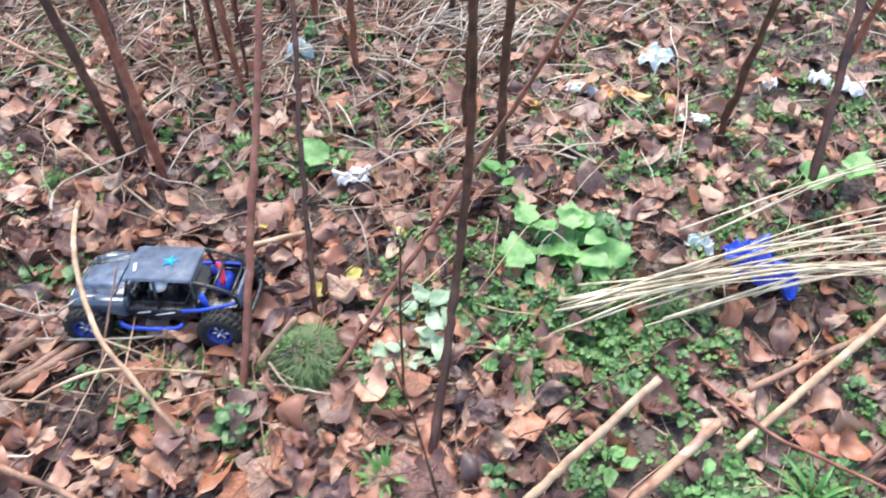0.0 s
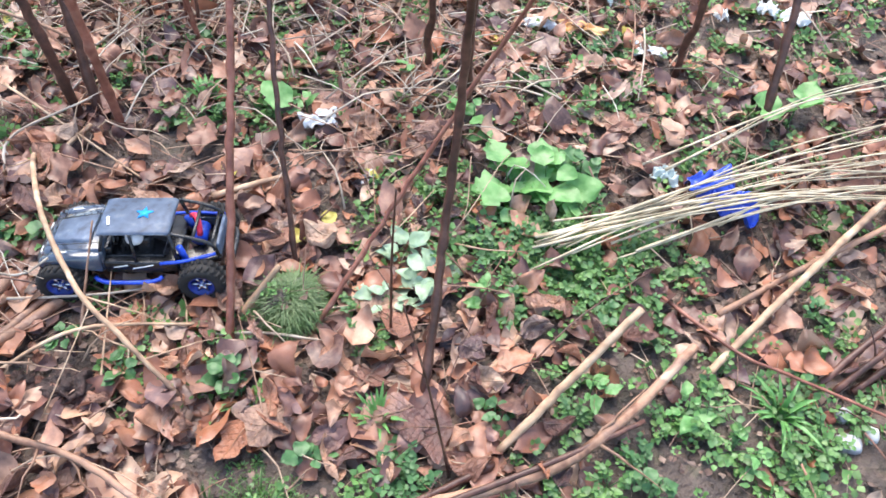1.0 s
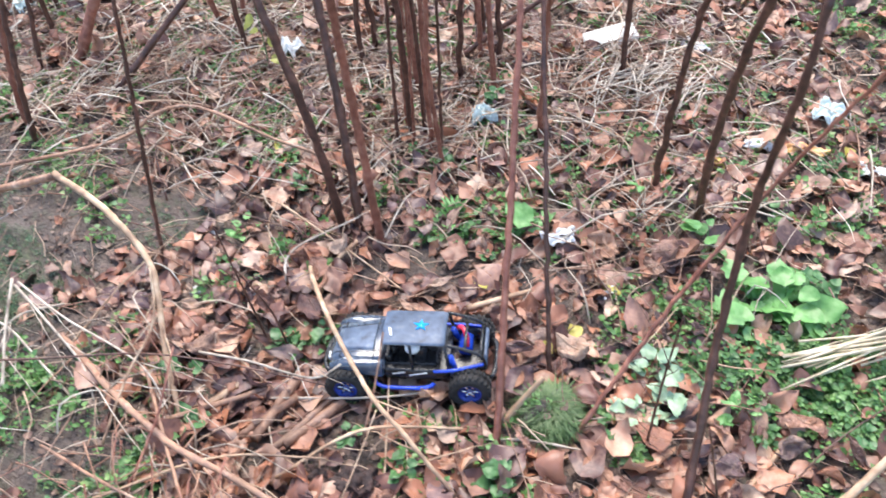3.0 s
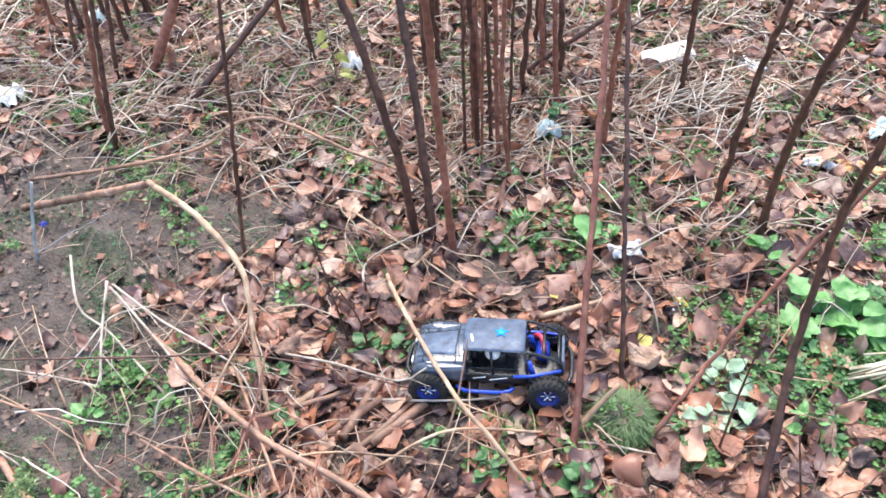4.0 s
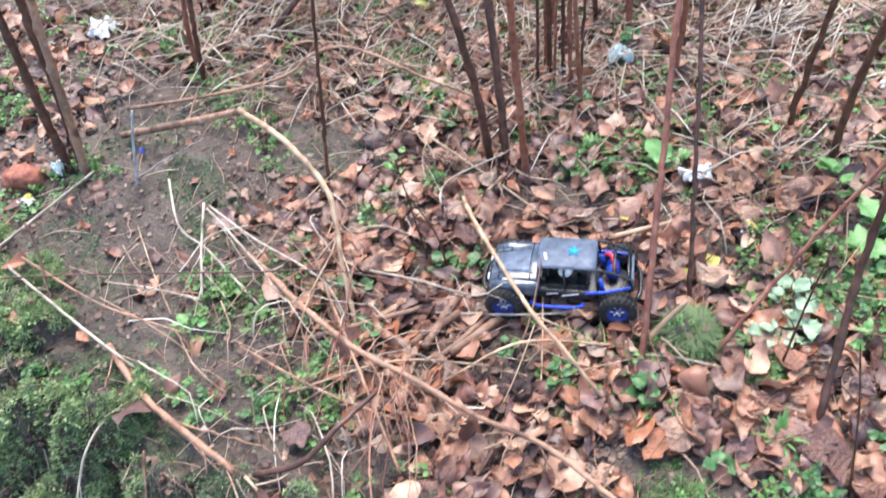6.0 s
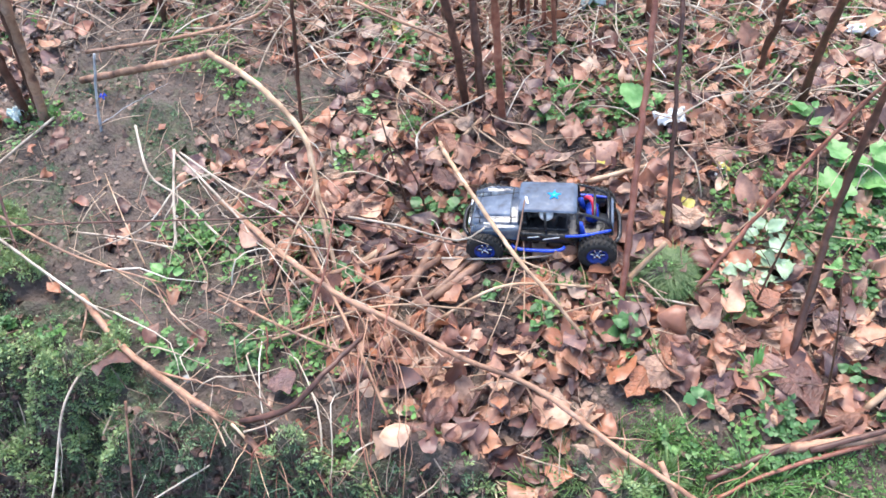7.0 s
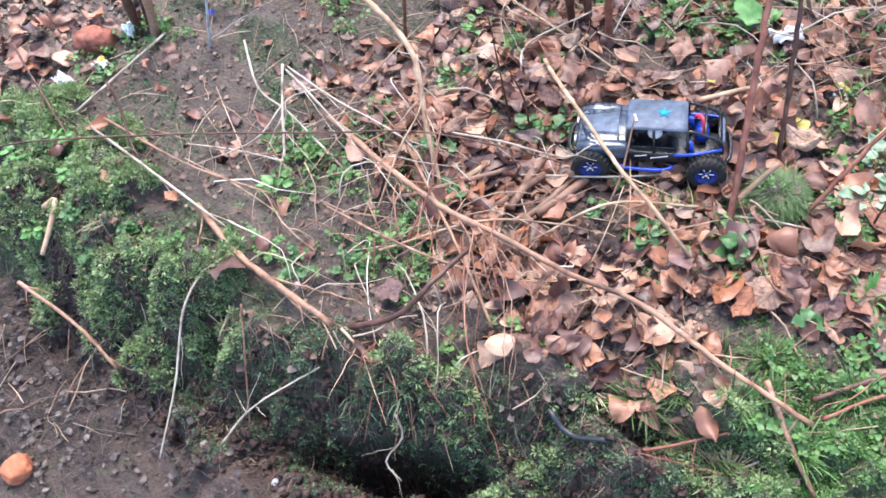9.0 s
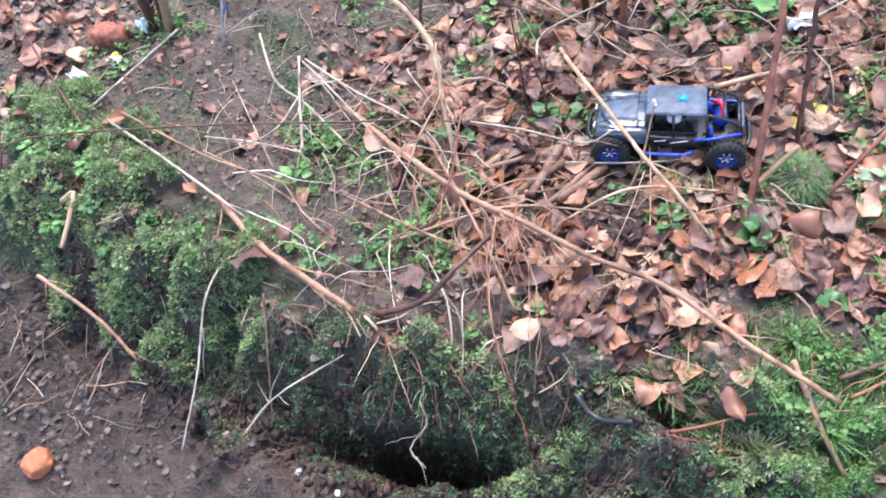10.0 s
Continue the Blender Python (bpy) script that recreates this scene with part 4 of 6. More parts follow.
branch("dark curved branch bending over the bank", M_STEM, 0.0085, 0.0055, [(-0.56, 0.478, 0.01), (-0.414, 0.532, 0.08), (-0.354, 0.615, 0.13), (-0.316, 0.754, 0.10)], twigs=4, seed=7)
TW = "fallen_twig"
branch("bleached white twig hanging down the mossy bank", M_WHITE_TWIG, 0.0035, 0.0022, [(-0.952, 0.54, 0.05), (-0.958, 0.391, 0.03), (-0.942, 0.226, -0.10), (-0.927, 0.055, -0.20)], TW, 1, 8)
branch("reddish twig lying on the mossy bank", M_BRANCH, 0.0055, 0.0045, [(-1.469, 0.296, 0.0), (-1.263, 0.257, -0.05), (-1.126, 0.206, -0.11)], TW, 3, 9)
branch("thin orange-brown twig across the moss", M_BRANCH, 0.0045, 0.0025, [(-1.486, 0.802, 0.10), (-1.153, 0.741, 0.10), (-0.915, 0.767, 0.03)], TW, 2, 10)
branch("bleached bent twig leaning over the moss", M_WHITE_TWIG, 0.0045, 0.0029, [(-1.55, 0.79, 0.05), (-1.496, 0.76, 0.10), (-1.26, 0.69, 0.12), (-1.088, 0.645, 0.10), (-0.978, 0.63, 0.03)], TW, 3, 11)
branch("straight pale cut stick beside brick rubble", M_WHITE_TWIG, 0.0043, 0.0040, [(-1.593, 1.212, 0.02), (-1.599, 0.807, 0.09)], TW, 0, 12)
branch("long thin brown bramble stem above the ground", M_STEM, 0.0028, 0.002, [(-1.80, 0.54, 0.02), (-1.673, 0.592, 0.15), (-1.272, 0.746, 0.17), (-0.809, 0.905, 0.17), (-0.50, 1.03, 0.13), (0.0, 1.12, 0.02)], TW, 3, 13)
branch("bleached white twig in a tangle on mud", M_WHITE_TWIG, 0.0037, 0.0025, [(-1.243, 1.196, 0.10), (-1.106, 1.049, 0.09), (-0.996, 1.017, 0.06), (-0.777, 0.918, 0.01)], TW, 5, 14)
branch("bleached white forked twig in a tangle on mud", M_WHITE_TWIG, 0.0040, 0.0035, [(-1.061, 1.13, 0.12), (-1.00, 1.00, 0.08), (-0.945, 0.883, 0.02)], TW, 5, 15)
branch("bleached white twig in a tangle on mud", M_WHITE_TWIG, 0.0032, 0.0025, [(-0.945, 0.883, 0.02), (-1.10, 0.868, 0.025), (-1.261, 0.85, 0.015)], TW, 1, 16)
branch("bleached white twig in a tangle on mud", M_WHITE_TWIG, 0.0036, 0.0022, [(-1.041, 1.115, 0.12), (-0.931, 1.063, 0.10), (-0.777, 0.987, 0.05), (-0.712, 0.92, 0.01)], TW, 5, 17)
branch("bleached thin twig in a tangle on mud", M_WHITE_TWIG, 0.0029, 0.0018, [(-0.94, 1.14, 0.05), (-1.008, 1.047, 0.08), (-1.049, 0.902, 0.05), (-1.203, 0.784, 0.015)], TW, 4, 18)
branch("grey thin cane poking out of mud", M_STONE, 0.0045, 0.0038, [(-1.420, 1.205, -0.01), (-1.393, 1.246, 0.143), (-1.364, 1.285, 0.269)], TW, 1, 19)
branch("brown stick sloping into the mossy bank", M_BRANCH, 0.007, 0.005, [(0.400, 0.680, 0.06), (0.48, 0.569, 0.03), (0.557, 0.494, -0.02)], TW, 1, 20)
branch("dark brown stick at the bank's edge", M_STEM, 0.008, 0.006, [(0.80, 0.93, 0.02), (0.634, 0.795, 0.03), (0.501, 0.689, 0.02)], TW, 2, 21)
branch("reddish stick at the bank's edge", M_REDSTEM, 0.006, 0.004, [(0.84, 0.89, 0.03), (0.634, 0.747, 0.03), (0.53, 0.654, 0.02)], TW, 2, 22)
branch("thick brown stick with a pale broken end", M_BRANCH, 0.0115, 0.0095, [(0.60, 0.79, 0.02), (0.70, 0.83, 0.03), (0.899, 0.93, 0.045), (1.024, 1.057, 0.055), (1.150, 1.236, 0.08)], TW, 2, 23)
branch("dark reddish stick beside a thicker one", M_STEM, 0.007, 0.005, [(0.695, 0.812, 0.04), (0.909, 0.948, 0.055), (1.065, 1.065, 0.05)], TW, 1, 24)
branch("straight tan stick with a cut end", M_PALE, 0.0085, 0.008, [(0.802, 0.956, 0.02), (1.018, 1.223, 0.19)], TW, 0, 25)
branch("short pale stripped stick", M_PALE, 0.007, 0.005, [(0.749, 1.11, 0.015), (0.859, 1.311, 0.03)], TW, 0, 26)
branch("tan cane with a cut end among weeds", M_PALE, 0.008, 0.0085, [(1.185, 1.202, 0.03), (1.419, 1.515, 0.08), (1.75, 1.95, 0.10)], TW, 0, 27)
branch("brown cane lying among weeds", M_BRANCH, 0.0075, 0.007, [(1.214, 1.364, 0.025), (1.421, 1.538, 0.05), (1.75, 1.80, 0.07)], TW, 0, 28)
branch("thin red bramble stem over the weeds", M_REDSTEM, 0.0042, 0.003, [(1.06, 1.41, 0.02), (1.241, 1.26, 0.055), (1.342, 1.23, 0.055), (1.60, 1.17, 0.04)], TW, 3, 29)
for q, (dx, dz) in enumerate(((0, 0), (0.05, 0.03), (0.09, 0.01))):
    branch("dark brown stem slanting out of the weeds", M_STEM, 0.0075, 0.006, [(1.40 + dx, 1.22 + dx * 0.3, 0.01), (1.52 + dx, 1.35, 0.07 + dz), (1.68 + dx, 1.52, 0.13 + dz)], TW, 2, 160 + q)
branch("grey-brown stick half buried in leaves", M_BRANCH, 0.009, 0.007, [(-0.26, 0.90, 0.02), (-0.208, 0.974, 0.03), (-0.12, 1.20, 0.03)], TW, 1, 30)
branch("thin pale twig lying on leaves", M_WHITE_TWIG, 0.0030, 0.0022, [(-0.30, 1.04, 0.03), (-0.052, 1.101, 0.05), (0.11, 1.19, 0.03)], TW, 2, 31)
branch("thin pale twig beside the grass tuft", M_WHITE_TWIG, 0.0036, 0.0025, [(0.20, 1.077, 0.025), (0.30, 1.10, 0.03), (0.42, 1.112, 0.025)], TW, 0, 32)
branch("thin tan twig lying on leaves", M_PALE, 0.0035, 0.0025, [(-0.56, 1.63, 0.05), (-0.30, 1.51, 0.05), (-0.12, 1.44, 0.02)], TW, 2, 33)
branch("pale peeled stick leaning on the grass tuft", M_PALE, 0.008, 0.006, [(0.225, 1.13, 0.01), (0.262, 1.175, 0.06), (0.300, 1.21, 0.115)], TW, 0, 34)
branch("forked pale twig among leaves", M_WHITE_TWIG, 0.0036, 0.0022, [(-0.43, 1.38, 0.02), (-0.44, 1.46, 0.06), (-0.30, 1.60, 0.09)], TW, 2, 35)
branch("short pale stick on dark soil", M_PALE, 0.006, 0.005, [(-0.36, 1.40, 0.02), (-0.29, 1.55, 0.05)], TW, 0, 36)
branch("split pale stick lying on leaves", M_PALE, 0.008, 0.006, [(0.05, 1.42, 0.02), (0.20, 1.52, 0.03)], TW, 0, 37)
branch("brown stick lying on leaves", M_BRANCH, 0.008, 0.006, [(-0.60, 0.86, 0.02), (-0.40, 1.00, 0.03), (-0.25, 1.13, 0.02)], TW, 2, 38)
branch("short stripped stick far among leaves", M_PALE, 0.006, 0.005, [(0.90, 1.90, 0.02), (1.00, 2.12, 0.03)], TW, 0, 39)
branch("bleached curved twig in a tangle on mud", M_WHITE_TWIG, 0.0032, 0.0022, [(-1.04, 1.126, 0.12), (-0.852, 1.06, 0.12), (-0.606, 1.001, 0.10), (-0.501, 0.931, 0.03)], TW, 4, 40)
branch("grey-brown short log in leaves", M_BRANCH, 0.014, 0.011, [(-0.267, 1.127, 0.02), (-0.288, 0.932, 0.03)], TW, 0, 41)
branch("grey-brown short log in leaves", M_BRANCH, 0.013, 0.010, [(-0.133, 1.097, 0.02), (-0.217, 0.938, 0.03)], TW, 0, 42)
branch("pale split stick in leaves", M_PALE, 0.010, 0.008, [(-0.394, 1.061, 0.02), (-0.47, 0.933, 0.02)], TW, 0, 43)
branch("thin tan twig over the leaves", M_PALE, 0.004, 0.003, [(-0.20, 0.86, 0.03), (-0.05, 1.0, 0.07), (0.16, 1.09, 0.03)], TW, 3, 44)
branch("thin brown twig over the leaves", M_BRANCH, 0.004, 0.003, [(-0.75, 0.78, 0.03), (-0.45, 0.72, 0.06), (-0.15, 0.72, 0.04)], TW, 5, 45)
branch("thin brown twig over the leaves", M_BRANCH, 0.0045, 0.003, [(-0.62, 1.02, 0.05), (-0.35, 0.75, 0.10), (-0.20, 0.60, 0.04)], TW, 5, 46)
branch("thin pale twig over the leaves", M_PALE, 0.0035, 0.0025, [(-0.55, 0.70, 0.04), (-0.32, 0.84, 0.09), (-0.10, 0.92, 0.06)], TW, 4, 47)
branch("dark thin twig with buds standing up", M_STEM, 0.003, 0.0015, [(-0.389, 1.198, 0), (-0.401, 1.19, 0.2), (-0.415, 1.181, 0.422)], TW, 5, 50, 0.4)
branch("dark thin twig with buds standing up", M_STEM, 0.0032, 0.0016, [(0.542, 1.171, 0), (0.544, 1.171, 0.259), (0.552, 1.169, 0.464)], TW, 6, 51, 0.4)
branch("dark thin twig with buds standing up", M_STEM, 0.003, 0.0015, [(0.721, 0.898, 0), (0.664, 0.924, 0.285), (0.616, 0.946, 0.474)], TW, 4, 52, 0.4)
branch("dark thin twig with buds standing up", M_STEM, 0.003, 0.0015, [(-0.331, 1.194, 0), (-0.345, 1.188, 0.163), (-0.394, 1.167, 0.33)], TW, 4, 53, 0.4)

branch("bleached forked twig in front of the model truck", M_WHITE_TWIG, 0.0034, 0.0022, [(-0.52, 1.10, 0.05), (-0.36, 1.085, 0.09), (-0.19, 1.065, 0.12), (-0.13, 1.10, 0.15)], TW, 3, 54)
branch("thin brown stalk beside the model truck", M_BRANCH, 0.0030, 0.0018, [(-0.06, 1.00, 0.01), (-0.04, 1.06, 0.13), (-0.045, 1.16, 0.22)], TW, 2, 55)
branch("curved tan stalk rising over the leaves", M_PALE, 0.0032, 0.002, [(-0.62, 0.82, 0.02), (-0.60, 0.95, 0.12), (-0.57, 1.06, 0.20), (-0.62, 1.16, 0.26)], TW, 2, 56)
branch("reddish stalk leaning over the leaves", M_REDSTEM, 0.0034, 0.002, [(-0.50, 0.72, 0.02), (-0.47, 0.86, 0.12), (-0.50, 1.02, 0.18)], TW, 3, 57)
branch("grey stick lying towards the model truck", M_BRANCH, 0.010, 0.008, [(-0.33, 0.93, 0.02), (-0.24, 1.06, 0.035)], TW, 0, 58)


def laid(points, lift=0.006):
    """The points, none of them under the ground."""
    return [(x, y, max(z, float(lie(x, y)) + lift)) for x, y, z in points]


M_TUBE = material("dark_blue_grey_plastic", [(0.023, 0.027, 0.034), (0.041, 0.045, 0.054)], rough=0.4, scale=40)
branch("dark blue-grey plastic tube on the moss", M_TUBE, 0.007, 0.006, laid([(-0.019, 0.481, -0.02), (0.043, 0.449, -0.04), (0.128, 0.448, -0.05)]), "plastic_tube", 0, 60, 0)
branch("pale thin runner trailing over the moss", M_WHITE_TWIG, 0.003, 0.002, laid([(0.393, 0.503, -0.06), (0.492, 0.585, -0.05), (0.572, 0.645, -0.04), (0.653, 0.729, -0.02)]), TW, 3, 61)
branch("reddish root hanging off the bank", M_REDSTEM, 0.0055, 0.003, laid([(-0.401, 0.531, 0.03), (-0.344, 0.461, -0.03), (-0.285, 0.389, -0.10)]), TW, 9, 62)
branch("tan twig sloping down the bank", M_PALE, 0.0036, 0.0026, laid([(-0.542, 0.472, 0.04), (-0.453, 0.439, 0.0), (-0.364, 0.427, -0.04)]), TW, 3, 63)
branch("pale crooked root in the hollow", M_WHITE_TWIG, 0.0032, 0.0022, laid([(-0.368, 0.361, -0.10), (-0.34, 0.326, -0.14), (-0.365, 0.266, -0.18), (-0.314, 0.24, -0.20)]), TW, 2, 64)
branch("thin tan stalk leaning on the bank", M_PALE, 0.003, 0.002, laid([(-0.286, 0.482, -0.02), (-0.266, 0.358, -0.12)], 0.012), TW, 1, 65)
branch("thin brown stalk leaning on the bank", M_BRANCH, 0.0032, 0.002, laid([(-0.813, 0.442, 0.04), (-0.736, 0.215, -0.18)], 0.012), TW, 2, 66)
branch("thin pale root curling over mud", M_WHITE_TWIG, 0.003, 0.002, laid([(-0.794, 0.145, -0.2), (-0.729, 0.255, -0.13), (-0.579, 0.386, -0.04)]), TW, 4, 67)
branch("reddish root along the foot of the leaves", M_REDSTEM, 0.0045, 0.003, laid([(0.152, 0.433, -0.05), (0.226, 0.482, -0.03), (0.366, 0.563, -0.02)]), TW, 3, 68)
branch("dark bramble twig over the moss", M_STEM, 0.0042, 0.003, laid([(-1.46, 0.86, 0.20), (-1.415, 0.822, 0.15), (-1.308, 0.699, 0.06), (-1.299, 0.655, 0.0)]), TW, 3, 69)
branch("dark bramble twig over the moss", M_STEM, 0.0036, 0.0025, laid([(-1.85, 0.90, 0.2), (-1.749, 0.832, 0.15), (-1.558, 0.712, 0.08)]), TW, 4, 70)

# thin dead stalks leaning and lying through the litter
rng = np.random.RandomState(58)
for q in range(64):
    x, y = rng.uniform(-1.1, 1.0), rng.uniform(0.72, 2.5)
    a, n = rng.uniform(-0.5, 3.6), rng.uniform(0.14, 0.45)
    x1, y1 = x + n * math.cos(a), y + n * math.sin(a)
    if -0.22 < (x + x1) / 2 < 0.34 and 1.02 < (y + y1) / 2 < 1.46 or y1 < 0.7:
        continue
    rise = rng.uniform(0.01, 0.10)
    branch(("thin pale dead stalk lying through leaf litter", "thin dark dead stalk lying through leaf litter", "thin brown dead stalk lying through leaf litter")[q % 3], (M_PALE, M_STEM, M_BRANCH)[q % 3], rng.uniform(0.0016, 0.0032), 0.0012,
           [(x, y, float(lie(x, y)) - 0.004), ((x + x1) / 2 + rng.normal(0, 0.012), (y + y1) / 2 + rng.normal(0, 0.012), float(lie((x + x1) / 2, (y + y1) / 2)) + 0.025 + rise * 0.5), (x1, y1, float(lie(x1, y1)) + 0.012 + rise)], TW, rng.randint(0, 3), 300 + q)

# straw bundle lying on the weeds
rng = np.random.RandomState(11)
bundle = thing("straw_bundle", "loose bundle of pale dry straw stalks lying over weeds", "straw")
for q in range(27):
    k = rng.rand()
    a = np.array([0.80 + 0.45 * rng.rand() ** 2, 1.38 + 0.14 * rng.rand(), 0.045 + 0.02 * rng.rand()])
    a[1] += 0.45 * (a[0] - 0.85)
    b = np.array([1.62 + 0.1 * rng.rand(), 1.76 + 0.28 * k + rng.normal(0, 0.02), 0.06 + 0.05 * rng.rand()])
    if q in (3, 9, 15):
        a = np.array([1.02 + 0.1 * rng.rand(), 1.72 + 0.08 * rng.rand(), 0.05])
        b = np.array([1.66, 2.14 + 0.05 * rng.rand(), 0.11])
    mid = (a + b) / 2 + (rng.normal(0, 0.012), rng.normal(0, 0.012), 0.045 + 0.02 * rng.rand())
    part("straw_stalk", tube([a, mid, b], rng.uniform(0.0014, 0.0038), 0.0016, 6, 0.04, node=0.25, node_gap=0.17, seed=q), M_STRAW, bundle)
heap = thing("straw_heap", "flattened heap of pale dead grass", "dead grass")
for q in range(60):
    o = np.array([0.36 + rng.normal(0, 0.10), 2.48 + rng.normal(0, 0.09), 0.02 + 0.06 * rng.rand()])
    d = np.array([0.6 + rng.normal(0, 0.5), 0.9 + rng.normal(0, 0.4), rng.normal(0.05, 0.12)])
    d *= rng.uniform(0.07, 0.14) / np.linalg.norm(d)
    d[2] = max(d[2], -0.01)
    part("grass_stalk", tube([o - d, o + (0, 0, 0.015), o + d], 0.0030, 0.0014, 5, 0.06, seed=q), M_WHITE_TWIG, heap)
# fibrous roots on the washed face of the bank
r = np.random.RandomState(77)
pieces = []
for q in range(1000):
    x = r.uniform(-1.6, 0.25)
    lip = float(np.interp(x, LIP_X, LIP_Y))
    y0 = lip - r.uniform(-0.02, 0.28)
    n, a = r.uniform(0.03, 0.13), -1.57 + r.normal(0, 0.75)
    p = []
    for k in (0, 0.33, 0.67, 1):
        px, py = x + n * k * math.cos(a) + r.normal(0, 0.007), y0 + n * k * math.sin(a) + r.normal(0, 0.007)
        p.append((px, py, float(lie(px, py)) + 0.004 + 0.02 * r.rand()))
    pieces.append(tube(p, r.uniform(0.0006, 0.0019), 0.0005, 4, 0.04, seed=q))
tagged(new("root_fibres", mesh_np("root_fibres", *joined(pieces), M_ROOT)), "fine dead roots and grass hanging down the bank", "roots", kind="stuff")
# hanging roots
for label, o, e, n, seed in (("tangle of fine reddish roots hanging off the bank", (-0.42, 0.50, 0.02), (-0.36, 0.33, -0.10), 16, 1),
                             ("tangle of fine brown roots over leaves", (-0.30, 0.80, 0.11), (-0.16, 0.56, 0.01), 11, 2),
                             ("tangle of thin brown stalks on the bank", (-0.55, 0.80, 0.06), (-0.45, 0.66, 0.02), 8, 3)):
    r = np.random.RandomState(seed)
    root = thing("root_tangle", label, "roots", group="root tangles")
    for q in range(n):
        a = np.array(o) + r.normal(0, 0.055, 3) * (1, 0.8, 0.4)
        b = np.array(e) + r.normal(0, 0.09, 3) * (1, 0.8, 0.4)
        c = (a + b) / 2 + r.normal(0, 0.03, 3) + (0, 0, 0.03)
        b[2] = max(b[2], float(lie(b[0], b[1])) + 0.003)
        part("strand", tube([a, c, b], r.uniform(0.0012, 0.0026), 0.0008, 5, 0.025, seed=q, wobble=0.0015), (M_BRANCH, M_REDSTEM)[q % 2], root)

# ------------------------------------------------------------ plants


def sprig(label, x, y, n, size, mat, kind="ovate", height=0.06, lift=0.35, seed=0, name="weed", fold=0.15):
    r = np.random.RandomState(seed)
    z = float(lie(x, y))
    w = thing(name, label, "plant", pose(x, y, z), group="weeds")
    part("stalk", tube([(0, 0, -0.01), (0.003, 0.002, height * 0.5), (0, 0.004, height)], 0.0025, 0.0015, 5, 0.02), M_MID, w)
    if mat is M_MID:
        n, size = int(n * 1.5), size * 0.68
    for q in range(n):
        a = r.uniform(0, 6.28)
        h = height * r.uniform(0.3, 1.0)
        s = size * r.uniform(0.45, 1.1)
        v, f = leaf_shape(r, kind, 8, 4, curl=0.12, fold=fold, bend=-0.25)
        L = part("leaf", (v * s, f), mat, w)
        off = 0.004 + 0.7 * size * r.rand()
        L.matrix_basis = pose(off * math.cos(a), off * math.sin(a), h, r.uniform(-28, 28), -math.degrees(lift) * (0.3 + r.rand()) + r.uniform(-5, 18), math.degrees(a) + r.uniform(-50, 50))
    return w


def tuft(label, x, y, n, length, spread, mat, seed=0, width=0.0022, name="grass_tuft"):
    r = np.random.RandomState(seed)
    w = thing(name, label, "grass", pose(x, y, float(lie(x, y)) - 0.005), group="grass tufts")
    pieces = []
    for q in range(n):
        a, k = r.uniform(0, 6.28), r.uniform(0.25, 1.0)
        l = length * r.uniform(0.6, 1.1)
        o = np.array([math.cos(a), math.sin(a), 0]) * spread * 0.35 * r.rand()
        d = np.array([math.cos(a), math.sin(a), 0]) * k
        pts = np.array([o + d * l * 0.9 * u ** 1.4 + (0, 0, l * (u * 1.1 - 0.75 * k * u * u)) for u in (0, 0.3, 0.55, 0.8, 1)])
        side = np.array([-math.sin(a), math.cos(a), 0]) * width
        ws = np.array([1, 1, 0.85, 0.55, 0.08])[:, None]
        v = np.stack([pts - side * ws, pts + (0, 0, -width * 0.3), pts + side * ws], 1).reshape(-1, 3)
        f = [[3 * i + j, 3 * i + j + 1, 3 * i + j + 4, 3 * i + j + 3] for i in range(4) for j in range(2)]
        if n > 40:
            pieces.append((v, np.array(f)))
        else:
            part("blade", (v, np.array(f)), mat, w)
    if pieces:
        tagged(part("turf", joined(pieces), mat, w), kind="stuff")
    return w




def grass_mound(label, x, y, radius, height, n, length, mat, seed=0):
    """Fine blades hanging off a dome of turf."""
    r = np.random.RandomState(seed)
    w = thing("grass_mound", label, "grass", pose(x, y, float(lie(x, y)) - height), group="grass tufts")
    pieces = []
    for q in range(n):
        a, k = r.uniform(0, 6.28), math.sqrt(r.rand())
        o = np.array([math.cos(a) * k * radius, math.sin(a) * k * radius, height * math.sqrt(max(0, 1 - k * k)) - 0.004])
        d = np.array([math.cos(a) * k, math.sin(a) * k, 0]) + r.normal(0, 0.95, 3) * (1, 1, 0)
        n1 = length * r.uniform(0.5, 1.1)
        pts = np.array([o + d * n1 * u * 0.8 + (0, 0, n1 * (0.8 * u - 0.85 * u * u * (0.4 + k))) for u in (0, 0.35, 0.7, 1)])
        b = r.uniform(0, 6.28)
        side = np.array([math.sin(b), math.cos(b), 0]) * 0.0011
        ws = np.array([1, 1, 0.7, 0.1])[:, None]
        pieces.append((np.stack([pts - side * ws, pts + side * ws], 1).reshape(-1, 3), np.array([[2 * i, 2 * i + 1, 2 * i + 3, 2 * i + 2] for i in range(3)])))
    tagged(part("turf", joined(pieces), mat, w), kind="stuff")
    return w


grass_mound("dense mound of fine green grass", 0.325, 1.185, 0.062, 0.060, 4500, 0.023, M_TUFT, 1)
tuft("spreading rosette of light green grass blades", 0.565, 0.975, 30, 0.10, 0.03, M_BRIGHT, 2, 0.0045)
tuft("pale half-dead grass clump on the mossy bank", 0.385, 0.50, 190, 0.085, 0.20, M_STRAW, 3, 0.0011)
tuft("green grass clump on the mossy bank", 0.34, 0.53, 110, 0.085, 0.18, M_TUFT, 4, 0.0013)
tuft("green and straw-coloured grass at the bank's edge", 0.14, 0.575, 50, 0.075, 0.10, M_GREEN, 5, 0.0018)
tuft("straw-coloured grass at the bank's edge", 0.06, 0.57, 26, 0.07, 0.10, M_STRAW, 6, 0.0018)
